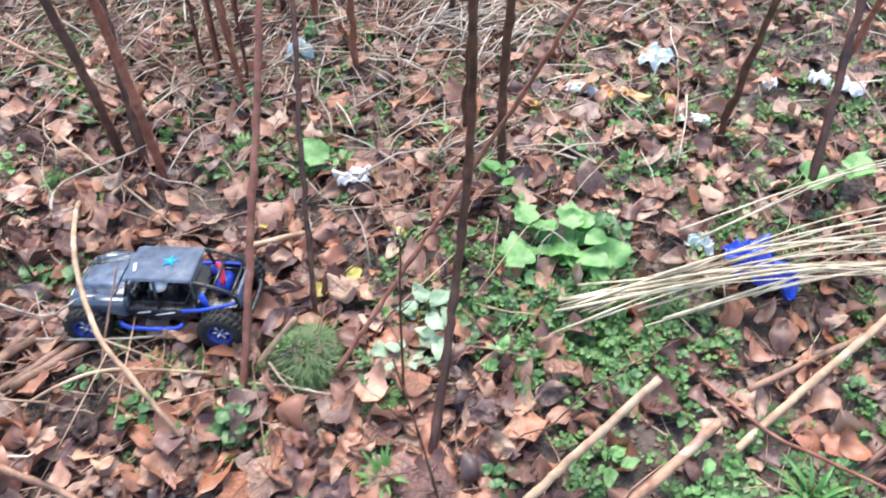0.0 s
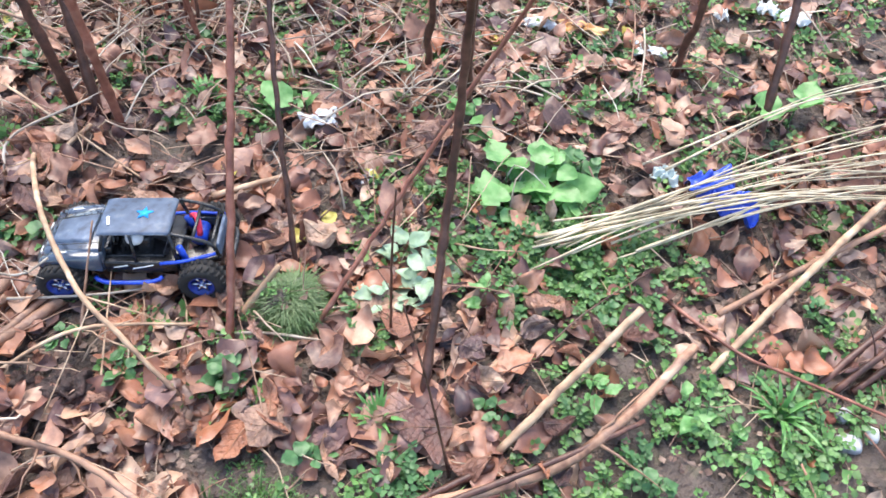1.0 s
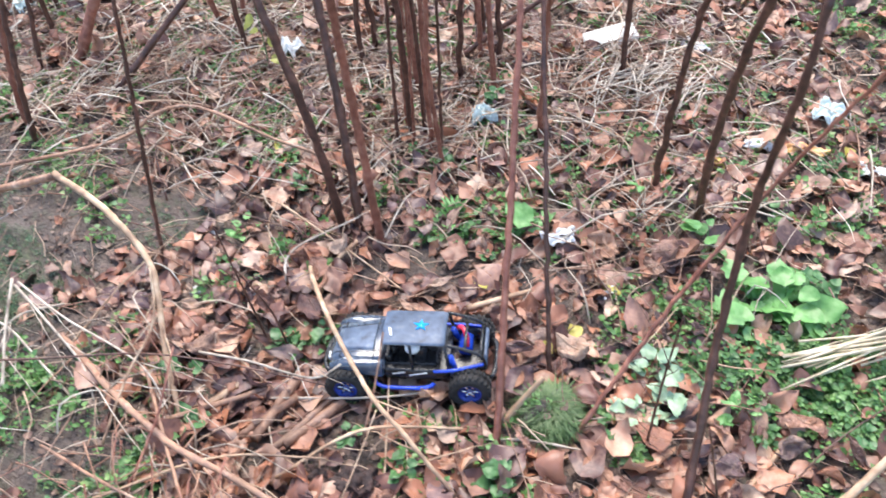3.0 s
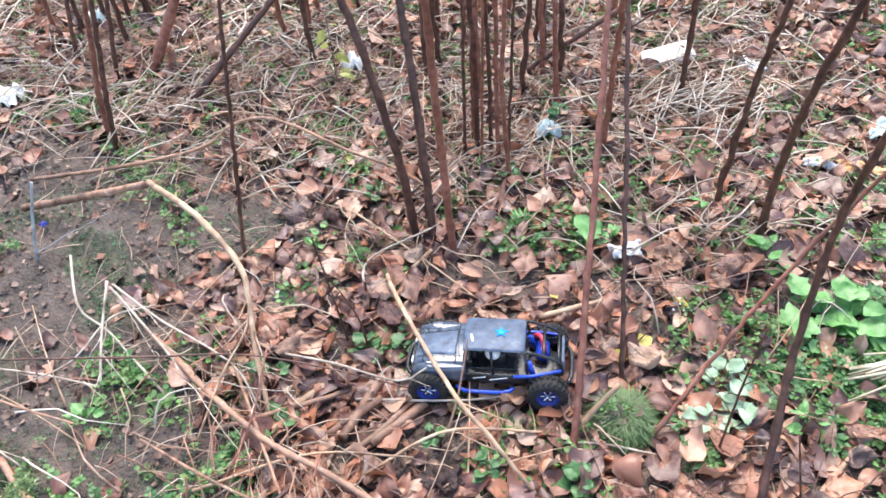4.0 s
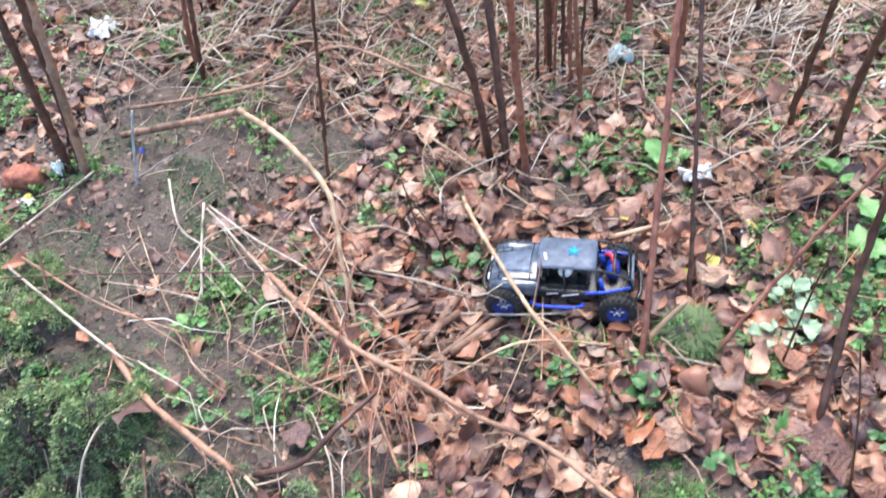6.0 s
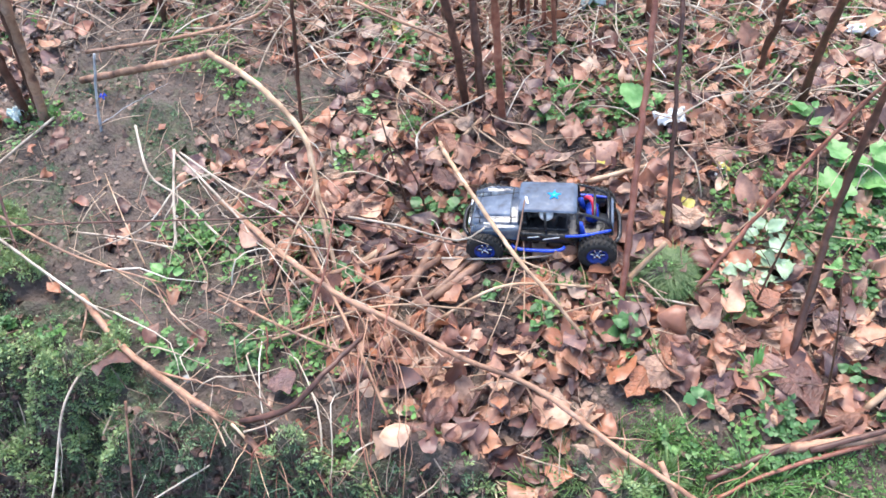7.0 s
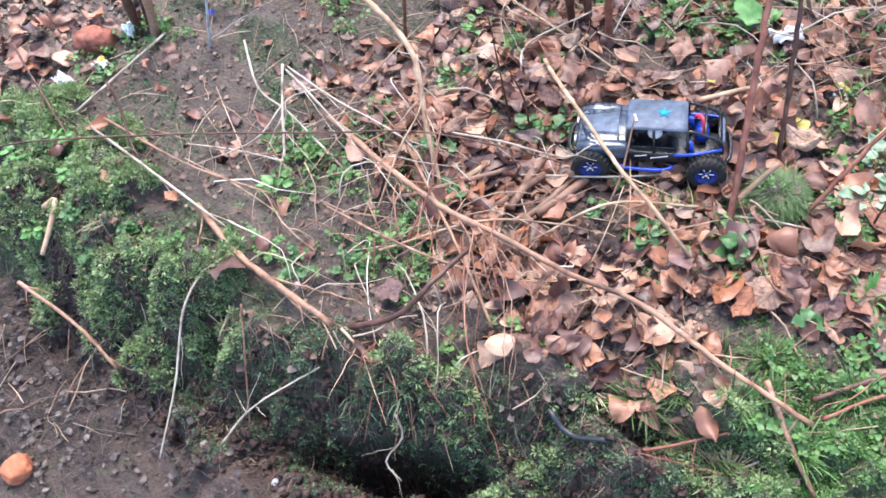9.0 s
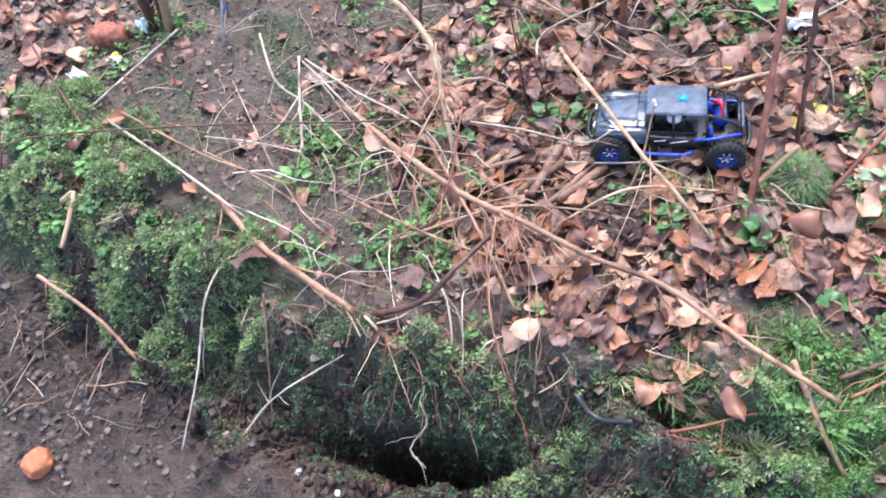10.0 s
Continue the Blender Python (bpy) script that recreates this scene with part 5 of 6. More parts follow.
tuft("thin green grass at the stem's foot", 0.10, 1.83, 60, 0.08, 0.10, M_GREEN, 7, 0.0018)
tuft("light green grass rosette among weeds", 1.34, 1.16, 24, 0.11, 0.03, M_BRIGHT, 8, 0.005)
tuft("thin grass among leaves", -0.60, 1.02, 60, 0.07, 0.14, M_GREEN, 9, 0.0014)
tuft("thin grass among leaves", 0.95, 0.80, 60, 0.08, 0.14, M_GREEN, 10, 0.0016)
sprig("pale-leaved plant with its leaf undersides showing", 0.525, 1.245, 12, 0.060, M_MINT, height=0.05, seed=1)
sprig("pale-leaved plant with its leaf undersides showing", 0.60, 1.33, 12, 0.058, M_MINT, height=0.05, seed=2)
sprig("pale-leaved plant with its leaf undersides showing", 0.535, 1.36, 9, 0.055, M_MINT, height=0.06, seed=3)
for q, (x, y, n, size, h) in enumerate(((0.71, 1.62, 13, 0.080, 0.07), (0.80, 1.65, 15, 0.085, 0.09), (0.88, 1.69, 12, 0.080, 0.08), (0.76, 1.57, 7, 0.055, 0.05), (0.86, 1.60, 7, 0.050, 0.05))):
    sprig("bright green weed with broad soft leaves", x, y, n, size, (M_BRIGHT, M_BRIGHT, M_MID)[q % 3], ("lobed", "heart")[q % 2], h, 0.22, seed=4 + q)
tuft("bright rosette of upright narrow leaves among soil", -0.07, 1.73, 26, 0.085, 0.05, M_BRIGHT, 31, 0.0075)
tuft("bright rosette of upright narrow leaves among soil", -0.01, 1.69, 16, 0.07, 0.05, M_MID, 32, 0.006)
sprig("single broad bright green leaf on a short stalk", 0.09, 1.80, 2, 0.085, M_BRIGHT, "heart", 0.07, 0.3, seed=8)
sprig("small bright plant with rounded leaves", 0.05, 1.62, 6, 0.026, M_MID, "heart", 0.03, seed=9)
sprig("dark green sprig among leaves", 0.267, 0.985, 11, 0.05, M_MID, "heart", 0.07, seed=10)
sprig("green sprig with rounded leaves among leaves", -0.09, 1.00, 4, 0.05, M_MID, "heart", 0.06, seed=11)
sprig("green sprig with rounded leaves among leaves", 0.06, 0.95, 4, 0.055, M_MID, "heart", 0.06, seed=12)
sprig("green sprig in front of the dark soil", -0.27, 1.25, 9, 0.05, M_MID, "heart", 0.07, seed=13)
sprig("green sprig in front of the dark soil", -0.33, 1.20, 7, 0.05, M_MID, "heart", 0.06, seed=14)
sprig("pale green broad-leaved sprig", -0.54, 1.05, 5, 0.065, M_MID, "heart", 0.05, seed=15)
sprig("pale green broad-leaved sprig", -0.46, 0.92, 6, 0.06, M_MID, "heart", 0.05, seed=16)
sprig("green plant at the stem's foot", 0.60, 1.80, 9, 0.05, M_BRIGHT, "heart", 0.09, seed=17)
sprig("green plant among far leaves", 0.75, 2.02, 9, 0.05, M_MID, "heart", 0.05, seed=18)
sprig("green plant among straw", -0.10, 2.26, 6, 0.05, M_MID, "heart", 0.08, seed=19)
sprig("green leaf standing behind the straw bundle", 1.40, 2.02, 4, 0.08, M_BRIGHT, "heart", 0.10, seed=20)
sprig("yellowing shoot with hanging leaves", -0.93, 2.28, 7, 0.065, M_OLIVE, "ovate", 0.28, -0.5, seed=21, name="shoot")
sprig("small green rosette on mud", -0.93, 0.80, 6, 0.05, M_BRIGHT, "ovate", 0.03, seed=22)
sprig("green sprig at the bank's edge", 0.47, 0.86, 8, 0.05, M_MID, "heart", 0.05, seed=23)
for q, (x, y) in enumerate(((1.10, 0.95), (1.28, 1.05), (1.45, 1.30), (1.15, 1.12), (0.78, 1.03), (0.96, 1.12), (1.42, 1.42), (0.72, 1.30), (0.98, 1.30), (0.18, 1.75), (-0.18, 1.95), (0.40, 1.98), (-0.55, 1.75), (-0.62, 1.52))):
    sprig("small green weed among leaves", x, y, 8, 0.042, (M_MID, M_BRIGHT)[q % 2], ("heart", "ovate")[q % 2], 0.05, seed=60 + q)


def feathery_weed(seed, mat):
    """A low weed with divided leaves: fronds of small leaflets on thin stalks."""
    r = np.random.RandomState(seed)
    w = thing("feathery_weed", "low green weed with finely divided leaves", "plant", group="weeds")
    leafage, stalks = [], []
    for q in range(10):
        a, n, up = r.uniform(0, 6.28), r.uniform(0.035, 0.075), r.uniform(0.35, 1.1)
        d = np.array([math.cos(a) * math.cos(up), math.sin(a) * math.cos(up), math.sin(up)])
        pts = [np.zeros(3), d * n * 0.5, d * n + (0, 0, -0.012)]
        pcs = [tube(pts, 0.0011, 0.0006, 4, 0.03)]
        for k in range(7):
            u = 0.4 + 0.6 * k / 6
            v, f = leaf_shape(r, "lobed", 4, 2, 0.2, 0.25, -0.3)
            R = turns(np.array([r.uniform(-0.5, 0.5)]), np.array([-r.uniform(-0.2, 0.5)]), np.array([a + (1.0 if k % 2 else -1.0) * (1.1 if k < 6 else 0) + r.uniform(-0.3, 0.3)]))[0]
            pcs.append(((v * r.uniform(0.009, 0.019)) @ R.T + d * n * u + (0, 0, -0.012 * u), f))
        leafage += pcs[1:]
        stalks += pcs[:1]
    tagged(part("foliage", joined(leafage), mat, w), kind="stuff")
    tagged(part("stem", joined(stalks), M_MID, w), kind="stuff")
    return w


kinds = [feathery_weed(700 + q, (M_GREEN, M_MID, M_GREEN, M_GREEN)[q % 4]) for q in range(8)]
rng = np.random.RandomState(71)
spots = [(rng.normal(0.88, 0.13), rng.normal(1.46, 0.085)) for q in range(60)] + [(rng.uniform(0.30, 1.05), rng.uniform(0.60, 0.86)) for q in range(8)] + [(rng.uniform(0.9, 1.5), rng.uniform(0.85, 1.35)) for q in range(20)]
spots += [(rng.normal(0.05, 0.12), rng.normal(1.72, 0.05)) for q in range(6)] + [(rng.uniform(-0.9, -0.5), rng.uniform(0.55, 0.95)) for q in range(6)] + [(rng.uniform(-0.8, 1.3), rng.uniform(1.75, 2.4)) for q in range(20)]
spots += [(-0.27, 1.22), (-0.34, 1.18), (0.46, 1.23), (0.50, 1.14), (0.62, 0.88), (0.25, 0.97), (0.30, 0.95), (0.58, 1.52), (0.54, 1.58), (1.3, 1.9)]
for q, (x, y) in enumerate(spots):
    m = pose(x, y, float(lie(x, y)) + 0.004, 0, 0, rng.uniform(0, 360))
    if q < 8:
        kinds[q].matrix_basis = m
    else:
        copy_thing(kinds[rng.randint(8)], m)
for q in range(14):
    x = rng.uniform(0.15, 1.05)
    tuft("short green grass growing at the bank's edge", x, rng.uniform(0.55, 0.84), 46, rng.uniform(0.05, 0.09), 0.10, (M_TUFT, M_GREEN, M_TUFT)[q % 3], 120 + q, 0.0014)
# leafy cushions on the bank
for q, (x, y, n) in enumerate(((-1.47, 0.60, 15), (-1.38, 0.50, 15), (-1.58, 0.70, 12), (-1.30, 0.42, 12), (-1.66, 0.60, 12), (-1.22, 0.52, 10), (-1.52, 0.44, 12))):
    sprig("light green leafy weed on the mossy bank", x, y, n * 2, 0.027, (M_BRIGHT, M_MID)[q % 2], ("ovate", "heart")[q % 2], 0.06, 0.3, seed=90 + q)

# ------------------------------------------------------------ rubbish and stones


def lump(label, name, category, x, y, sx, sy, sz, mat, rz=0, rough=0.12, seed=0, lift=0.4, freq=2.2, tilt=0, flat=0.82):
    """An uneven stone, clod or crumpled piece resting on the ground."""
    bm = bmesh.new()
    bmesh.ops.create_icosphere(bm, subdivisions=4, radius=1)
    o = Vector((seed * 3.7, seed * 1.3, 0))
    for v in bm.verts:
        k = 1 + rough * noise.noise(v.co * freq + o) + rough * 0.5 * noise.noise(v.co * freq * 3 + o)
        c = v.co * k
        v.co = Vector((max(-flat, min(flat, c.x)) * sx, max(-flat, min(flat, c.y)) * sy, max(-flat, min(flat, c.z)) * sz))
    me = bpy.data.meshes.new(name)
    for f in bm.faces:
        f.smooth = True
    bm.to_mesh(me)
    bm.free()
    me.materials.append(mat)
    return thing(name, label, category, pose(x, y, float(lie(x, y)) + sz * lift, tilt, 0, rz), me)


def crumpled(label, name, x, y, sx, sy, mat, rz=0, seed=0, height=0.03, category="litter", thick=0.0015):
    """A crumpled sheet with some thickness."""
    r = np.random.RandomState(seed)
    n = 18
    u = np.linspace(-1, 1, n)
    U, V = np.meshgrid(u, u, indexing="ij")
    ph = r.rand(8) * 6.28
    edge = 1 - 0.14 * np.sin(3 * np.arctan2(V, U) + ph[0]) - 0.08 * np.sin(7 * np.arctan2(V, U) + ph[1])
    Z = np.abs(np.sin(2.6 * U + 1.7 * V + ph[2])) * 0.5 + np.abs(np.sin(3.9 * V - 1.2 * U + ph[3])) * 0.4 + 0.2 * np.sin(9 * U + ph[4]) * np.sin(8 * V + ph[5])
    Z -= 0.35 * (U ** 2 + V ** 2) * 0.6
    top = np.stack([U * edge * sx, V * edge * sy, (Z - Z.min()) * height], -1).reshape(-1, 3)
    i, j = np.meshgrid(np.arange(n - 1), np.arange(n - 1), indexing="ij")
    k = (i * n + j)
    f = np.stack([k, k + n, k + n + 1, k + 1], -1).reshape(-1, 4)
    bot = top - (0, 0, thick)
    rim = np.r_[np.arange(n), np.arange(2 * n - 1, n * n, n), np.arange(n * n - 2, n * n - n - 1, -1), np.arange(n * n - 2 * n, 0, -n)]
    side = np.stack([rim, np.roll(rim, -1), np.roll(rim, -1) + n * n, rim + n * n], -1)
    me = mesh_np(name, np.vstack([top, bot]), np.vstack([f, f[:, ::-1] + n * n, side]), mat)
    return thing(name, label, category, pose(x, y, float(lie(x, y)) + 0.018, 0, 0, rz), me)


crumpled("crumpled white paper scrap on leaves", "paper_scrap", 0.228, 1.712, 0.042, 0.026, M_WHITE, 25, 1, 0.03)
crumpled("small pale paper scrap on leaves", "paper_scrap", 0.385, 1.553, 0.026, 0.02, M_WHITE, 40, 2, 0.015)
crumpled("crumpled white tissue in the thicket", "tissue", -0.896, 2.375, 0.042, 0.042, M_WHITE, 0, 3, 0.06)
crumpled("pale plastic film among straw", "plastic_film", -0.12, 2.175, 0.036, 0.03, M_FILM, 30, 4, 0.05)
crumpled("crumpled blue plastic bag under the straw", "plastic_bag", 1.195, 1.712, 0.055, 0.045, M_BLUE_BAG, 20, 5, 0.05)
crumpled("torn blue plastic piece under the straw", "plastic_bag", 1.245, 1.672, 0.055, 0.042, M_BLUE_BAG, -20, 6, 0.045)
crumpled("white plastic shred beside the blue bag", "plastic_shred", 1.085, 1.74, 0.03, 0.022, M_FILM, 0, 7, 0.03)
crumpled("long orange food wrapper on leaves", "wrapper", 0.83, 2.268, 0.065, 0.02, M_ORANGE, 4, 8, 0.02)
crumpled("white torn wrapper end on leaves", "wrapper", 0.715, 2.258, 0.05, 0.018, M_WHITE, 4, 9, 0.02)
crumpled("white paper piece on dark soil", "paper_scrap", 1.44, 2.47, 0.045, 0.03, M_WHITE, 0, 10, 0.03)
crumpled("small white paper piece on dark soil", "paper_scrap", 1.36, 2.48, 0.028, 0.022, M_WHITE, 0, 11, 0.03)
crumpled("small white paper piece on dark soil", "paper_scrap", 1.228, 2.43, 0.02, 0.02, M_WHITE, 0, 12, 0.03)
crumpled("pale paper piece on leaves", "paper_scrap", 1.03, 2.21, 0.04, 0.02, M_WHITE, 0, 13, 0.02)
crumpled("white plastic piece among straw", "plastic_shred", 0.47, 2.725, 0.05, 0.025, M_WHITE, -30, 14, 0.03)
crumpled("pale blue plastic piece in the thicket", "plastic_shred", -2.08, 2.42, 0.035, 0.05, M_FILM, 0, 15, 0.05)
crumpled("white crumpled paper at the thicket's edge", "paper_scrap", -2.05, 1.86, 0.05, 0.05, M_WHITE, 0, 16, 0.06)
crumpled("white scrap beside brick rubble", "paper_scrap", -1.725, 1.025, 0.025, 0.015, M_WHITE, 20, 17, 0.02)
crumpled("white scrap beside brick rubble", "paper_scrap", -1.79, 0.930, 0.04, 0.018, M_WHITE, -10, 18, 0.03)
crumpled("white scrap at the foot of the canes", "paper_scrap", -1.71, 1.185, 0.022, 0.022, M_FILM, -10, 19, 0.03)
crumpled("grey torn plastic among far leaves", "plastic_shred", 0.90, 2.45, 0.04, 0.05, M_FILM, -30, 20, 0.04)
slab = thing("foam_slab", "dirty white foam slab tilted on straw", "foam", pose(0.185, 2.715, float(lie(0.185, 2.715)) + 0.04, 12, -6, 32))
part("slab", box(0.19, 0.085, 0.03, (0, 0, 0), 0.013, seg=4), M_FOAM, slab)
# smaller dark brown block below the slab
part("underside", box(0.17, 0.05, 0.03, (0, 0, -0.024), 0.006), M_EARTH, slab, "dark brown underside")
lump("worn red brick half sunk in mud", "brick_piece", "brick", -1.815, 1.115, 0.075, 0.05, 0.052, M_BRICK, 30, 0.12, 1)
lump("orange brick fragment on wet mud", "brick_piece", "brick", -1.312, -0.115, 0.045, 0.04, 0.035, M_ORANGE_BRICK, 60, 0.15, 2)
tuft("fine grass hanging over the hollow", -0.36, 0.41, 24, 0.06, 0.30, M_MOSS, 21, 0.0018)
tuft("fine grass hanging over the hollow", -0.50, 0.38, 24, 0.06, 0.24, M_MOSS, 22, 0.0018)
lump("dark earth clod in leaf litter", "earth_clod", "clod", -0.03, 0.905, 0.050, 0.038, 0.036, M_CLOD, 10, 0.6, 3, 0.45, 2.6, 0, 2.0)
lump("dark earth clod in leaf litter", "earth_clod", "clod", -0.13, 0.875, 0.040, 0.030, 0.030, M_CLOD, 50, 0.6, 4, 0.45, 2.6, 0, 2.0)
for q, (x, y, s) in enumerate(((1.473, 1.13, 0.028), (1.468, 1.19, 0.02), (1.52, 1.16, 0.02), (1.44, 1.18, 0.016))):
    lump("smooth pale grey pebble on soil", "pebble", "stone", x, y, s, s * 0.8, s * 0.7, (M_STONE, M_STONE, M_WHITE, M_BRICK)[q], 40 * q, 0.1, 5 + q)
for q, (x, y, s) in enumerate(((-0.73, 1.514, 0.011), (-0.66, 1.30, 0.02), (-0.50, 1.33, 0.016), (-0.62, 0.12, 0.012), (-0.48, 0.10, 0.010), (-0.72, 0.55, 0.012), (-1.02, 0.99, 0.010), (0.70, 2.95, 0.014))):
    lump("small pale stone on mud", "pebble", "stone", x, y, s, s * 0.75, s * 0.6, (M_WHITE, M_STONE)[q % 2], 30 * q, 0.15, 20 + q)
crumpled("tiny blue plastic scrap on mud", "plastic_scrap", -1.487, 1.334, 0.010, 0.008, M_BLUE_BAG, 0, 33, 0.012)
strip = thing("metal_strip", "flat grey-green metal strip on leaves", "metal strip", pose(-0.003, 0.663, float(lie(0, 0.663)) + 0.03, -14, 4, 38))
part("strip", box(0.10, 0.024, 0.004, (0, 0, 0), 0.0015), M_SLATE, strip)
bark = thing("bark_strip", "olive strip of bark on the mossy bank", "bark", pose(-1.28, 0.30, float(lie(-1.23, 0.27)) + 0.025, 20, 6, 12))
v, f = leaf_shape(np.random.RandomState(5), "narrow", 14, 4, 0.3, 0.3, 0.1)
part("bark", (v * (0.22, 0.16, 0.16), f), material("olive_bark", [(0.20, 0.20, 0.09), (0.32, 0.31, 0.16)], rough=0.6, scale=50), bark)
crook = thing("fallen_twig", "bent barkless twig hooked over the moss", "twig", group="fallen branches and twigs")
part("wood", tube([(-1.50, 0.50, 0.06), (-1.46, 0.52, 0.085), (-1.44, 0.47, 0.07), (-1.43, 0.38, 0.03)], 0.009, 0.006, 8, 0.01), M_PALE, crook)
yel = np.random.RandomState(21)
for q, (x, y) in enumerate(((0.053, 1.538), (-0.671, 1.871), (0.34, 1.42), (0.95, 2.30), (0.42, 1.56), (-1.72, 1.03), (0.30, 1.36), (0.62, 2.12))):
    v, f = leaf_shape(yel, "ovate", 9, 4, 0.3, 0.2, 0.4)
    L = thing("fallen_leaf", "yellow fallen leaf lying on the brown litter", "leaf", pose(x, y, float(lie(x, y)) + 0.022, yel.uniform(-20, 20), yel.uniform(-15, 15), yel.uniform(0, 360)), mesh_np("yellow_leaf", v * 0.055, f, M_YELLOW), "fallen leaves")

# ------------------------------------------------------------ leaf litter, weeds, moss and twigs
rng = np.random.RandomState(31)
KINDS = ["ovate", "lobed", "ovate", "heart", "lobed", "ovate"]
SHAPES = [fallen_shape(rng, 12, 8, roll=rng.choice([0.4, 0.8, 1.2])) for q in range(30)]
BROAD = [fallen_shape(rng, 14, 8, roll=0.18, crumple=0.018) for q in range(6)]
FLAT = [fallen_shape(rng, 7, 4, roll=rng.choice([0.5, 0.9, 1.3])) for q in range(30)]
FLAT += [leaf_shape(rng, ("ovate", "heart", "ovate")[q % 3], 6, 3, curl=rng.uniform(0.3, 1.4), fold=rng.uniform(-0.2, 0.6), bend=rng.uniform(0.1, 0.9)) for q in range(16)]
SPRIGS = []
for q in range(6):
    pcs = []
    for w in range(6):
        v, f = leaf_shape(rng, ("heart", "lobed")[w % 2], 3, 2, 0.1, 0.25, -0.3)
        a = w * 1.05 + rng.uniform(-0.3, 0.3)
        R = turns(np.array([rng.uniform(-0.3, 0.3)]), np.array([-rng.uniform(0.1, 0.9)]), np.array([a]))[0]
        pcs.append(((v * rng.uniform(0.35, 0.6)) @ R.T + (0.25 * math.cos(a), 0.25 * math.sin(a), rng.uniform(0, 0.5)), f))
    SPRIGS.append(joined(pcs))
FEATHERS = []
for q in range(6):
    pcs = []
    for w in range(8):
        v, f = leaf_shape(rng, "ovate", 2, 1, 0.1, 0.4, -0.4)
        a = w * 2.4 + rng.uniform(-0.4, 0.4)
        R = turns(np.array([rng.uniform(-0.5, 0.5)]), np.array([-rng.uniform(0.2, 1.25)]), np.array([a]))[0]
        pcs.append(((v * (rng.uniform(0.4, 0.75), 0.34, 0.34)) @ R.T + (0.15 * math.cos(a), 0.15 * math.sin(a), rng.uniform(0, 0.35)), f))
    FEATHERS.append(joined(pcs))
CLODS = []
for q in range(6):
    v = np.array([(x, y, z) for x in (-1, 1) for y in (-1, 1) for z in (-0.6, 0.6)]) * 0.5 + rng.normal(0, 0.13, (8, 3))
    CLODS.append((v, np.array([(0, 1, 3, 2), (4, 6, 7, 5), (0, 4, 5, 1), (2, 3, 7, 6), (0, 2, 6, 4), (1, 5, 7, 3)])))
BITS = []
for q in range(12):
    b = rng.normal(0, 0.042, 4)
    r0 = rng.uniform(0.006, 0.019)
    BITS.append(tube([(-0.5, 0, 0), (-0.15, b[0], abs(b[1])), (0.2, b[2], abs(b[3]) * 0.7), (0.5, b[0] * 0.5, 0)], r0, r0 * 0.5, 3, 0.3))


def stuff(name, me, label, category):
    return tagged(new(name, me), label, category, kind="stuff")


def layer(n, x0, x1, y0, y1, dens, lo, hi, z0, z1, tilt):
    x, y = sow(rng, n, x0, x1, y0, y1, dens)
    n = len(x)
    P = np.stack([x, y, lie(x, y) + rng.uniform(z0, z1, n)], -1)
    return P, turns(rng.normal(0, tilt, n), rng.normal(0, tilt, n), rng.uniform(0, 6.28, n)), rng.uniform(lo, hi, n)


far = lambda x, y: (1 - smooth((2.9 - np.abs(x + 0.1)) / 0.7) * smooth((4.2 - y) / 0.7)) * smooth((0.02 - below_lip(x, y)) / 0.1) * np.exp(-((x / 5.0) ** 2 + ((y - 2) / 5.0) ** 2))
P, R, S = layer(12500, -3.0, 2.8, 0.45, 4.3, lambda x, y: leafy(x, y) * (1 - 0.9 * far(x, y)), 0.0, 1.0, 0.002, 0.026, 0.30)
S = 0.036 + 0.062 * S ** 1.6
R[::7] = turns(rng.normal(0, 0.6, len(R[::7])), rng.normal(0, 0.6, len(R[::7])), rng.uniform(0, 6.28, len(R[::7])))
stuff("leaf_litter", strewn("leaf_litter", FLAT, P, R, S, M_LITTER, rng), "thick litter of fallen brown leaves", "leaves")
COARSE = [leaf_shape(rng, KINDS[q % 6], 4, 2, curl=0.6, fold=0.3, bend=0.4) for q in range(8)]
P, R, S = layer(8000, -9, 9, 0.2, 10, far, 0.06, 0.13, 0.004, 0.03, 0.3)
stuff("leaf_litter", strewn("leaf_litter", COARSE, P, R, S, M_LITTER, rng), "fallen brown leaves under the far thicket", "leaves")
P, R, S = layer(7600, -2.6, 2.3, 0.3, 3.6, weedy, 0.012, 0.036, 0.003, 0.022, 0.25)
stuff("small_weeds", strewn("small_weeds", SPRIGS, P, R, S, M_GREEN, rng), "low carpet of small green weeds", "weeds")
P, R, S = layer(14000, -2.4, 1.6, -0.25, 1.6, mossy, 0.007, 0.020, -0.003, 0.004, 0.6)
stuff("moss", strewn("moss", FEATHERS, P, R, S, M_MOSS, rng), "moss and tiny leaves covering the bank", "moss")
face = lambda x, y: smooth(below_lip(x, y) / 0.05) * smooth((0.34 - below_lip(x, y)) / 0.1) * (1 - smooth((hollow(x, y) - 0.35) / 0.3)) * smooth((wave(x, y, 12, 0.8) + 0.7 * wave(x, y, 29, 2.9) + 0.25) / 0.3) * (1 - 0.85 * smooth((-1.0 - x) / 0.1))
P, R, S = layer(9000, -1.7, 1.2, -0.1, 0.75, face, 0.006, 0.020, 0.000, 0.012, 0.8)
stuff("moss", strewn("moss", FEATHERS, P, R, S, M_MOSS, rng), "dull green moss hanging on the steep bank", "moss")
turf = lambda x, y: smooth((x - 0.28) / 0.2) * smooth((0.86 + 0.05 * wave(x, y, 11, 0.2) - y) / 0.12) * smooth((y - 0.25) / 0.2) * np.clip(0.5 + 0.7 * wave(x, y, 13, 1.8), 0.08, 1)
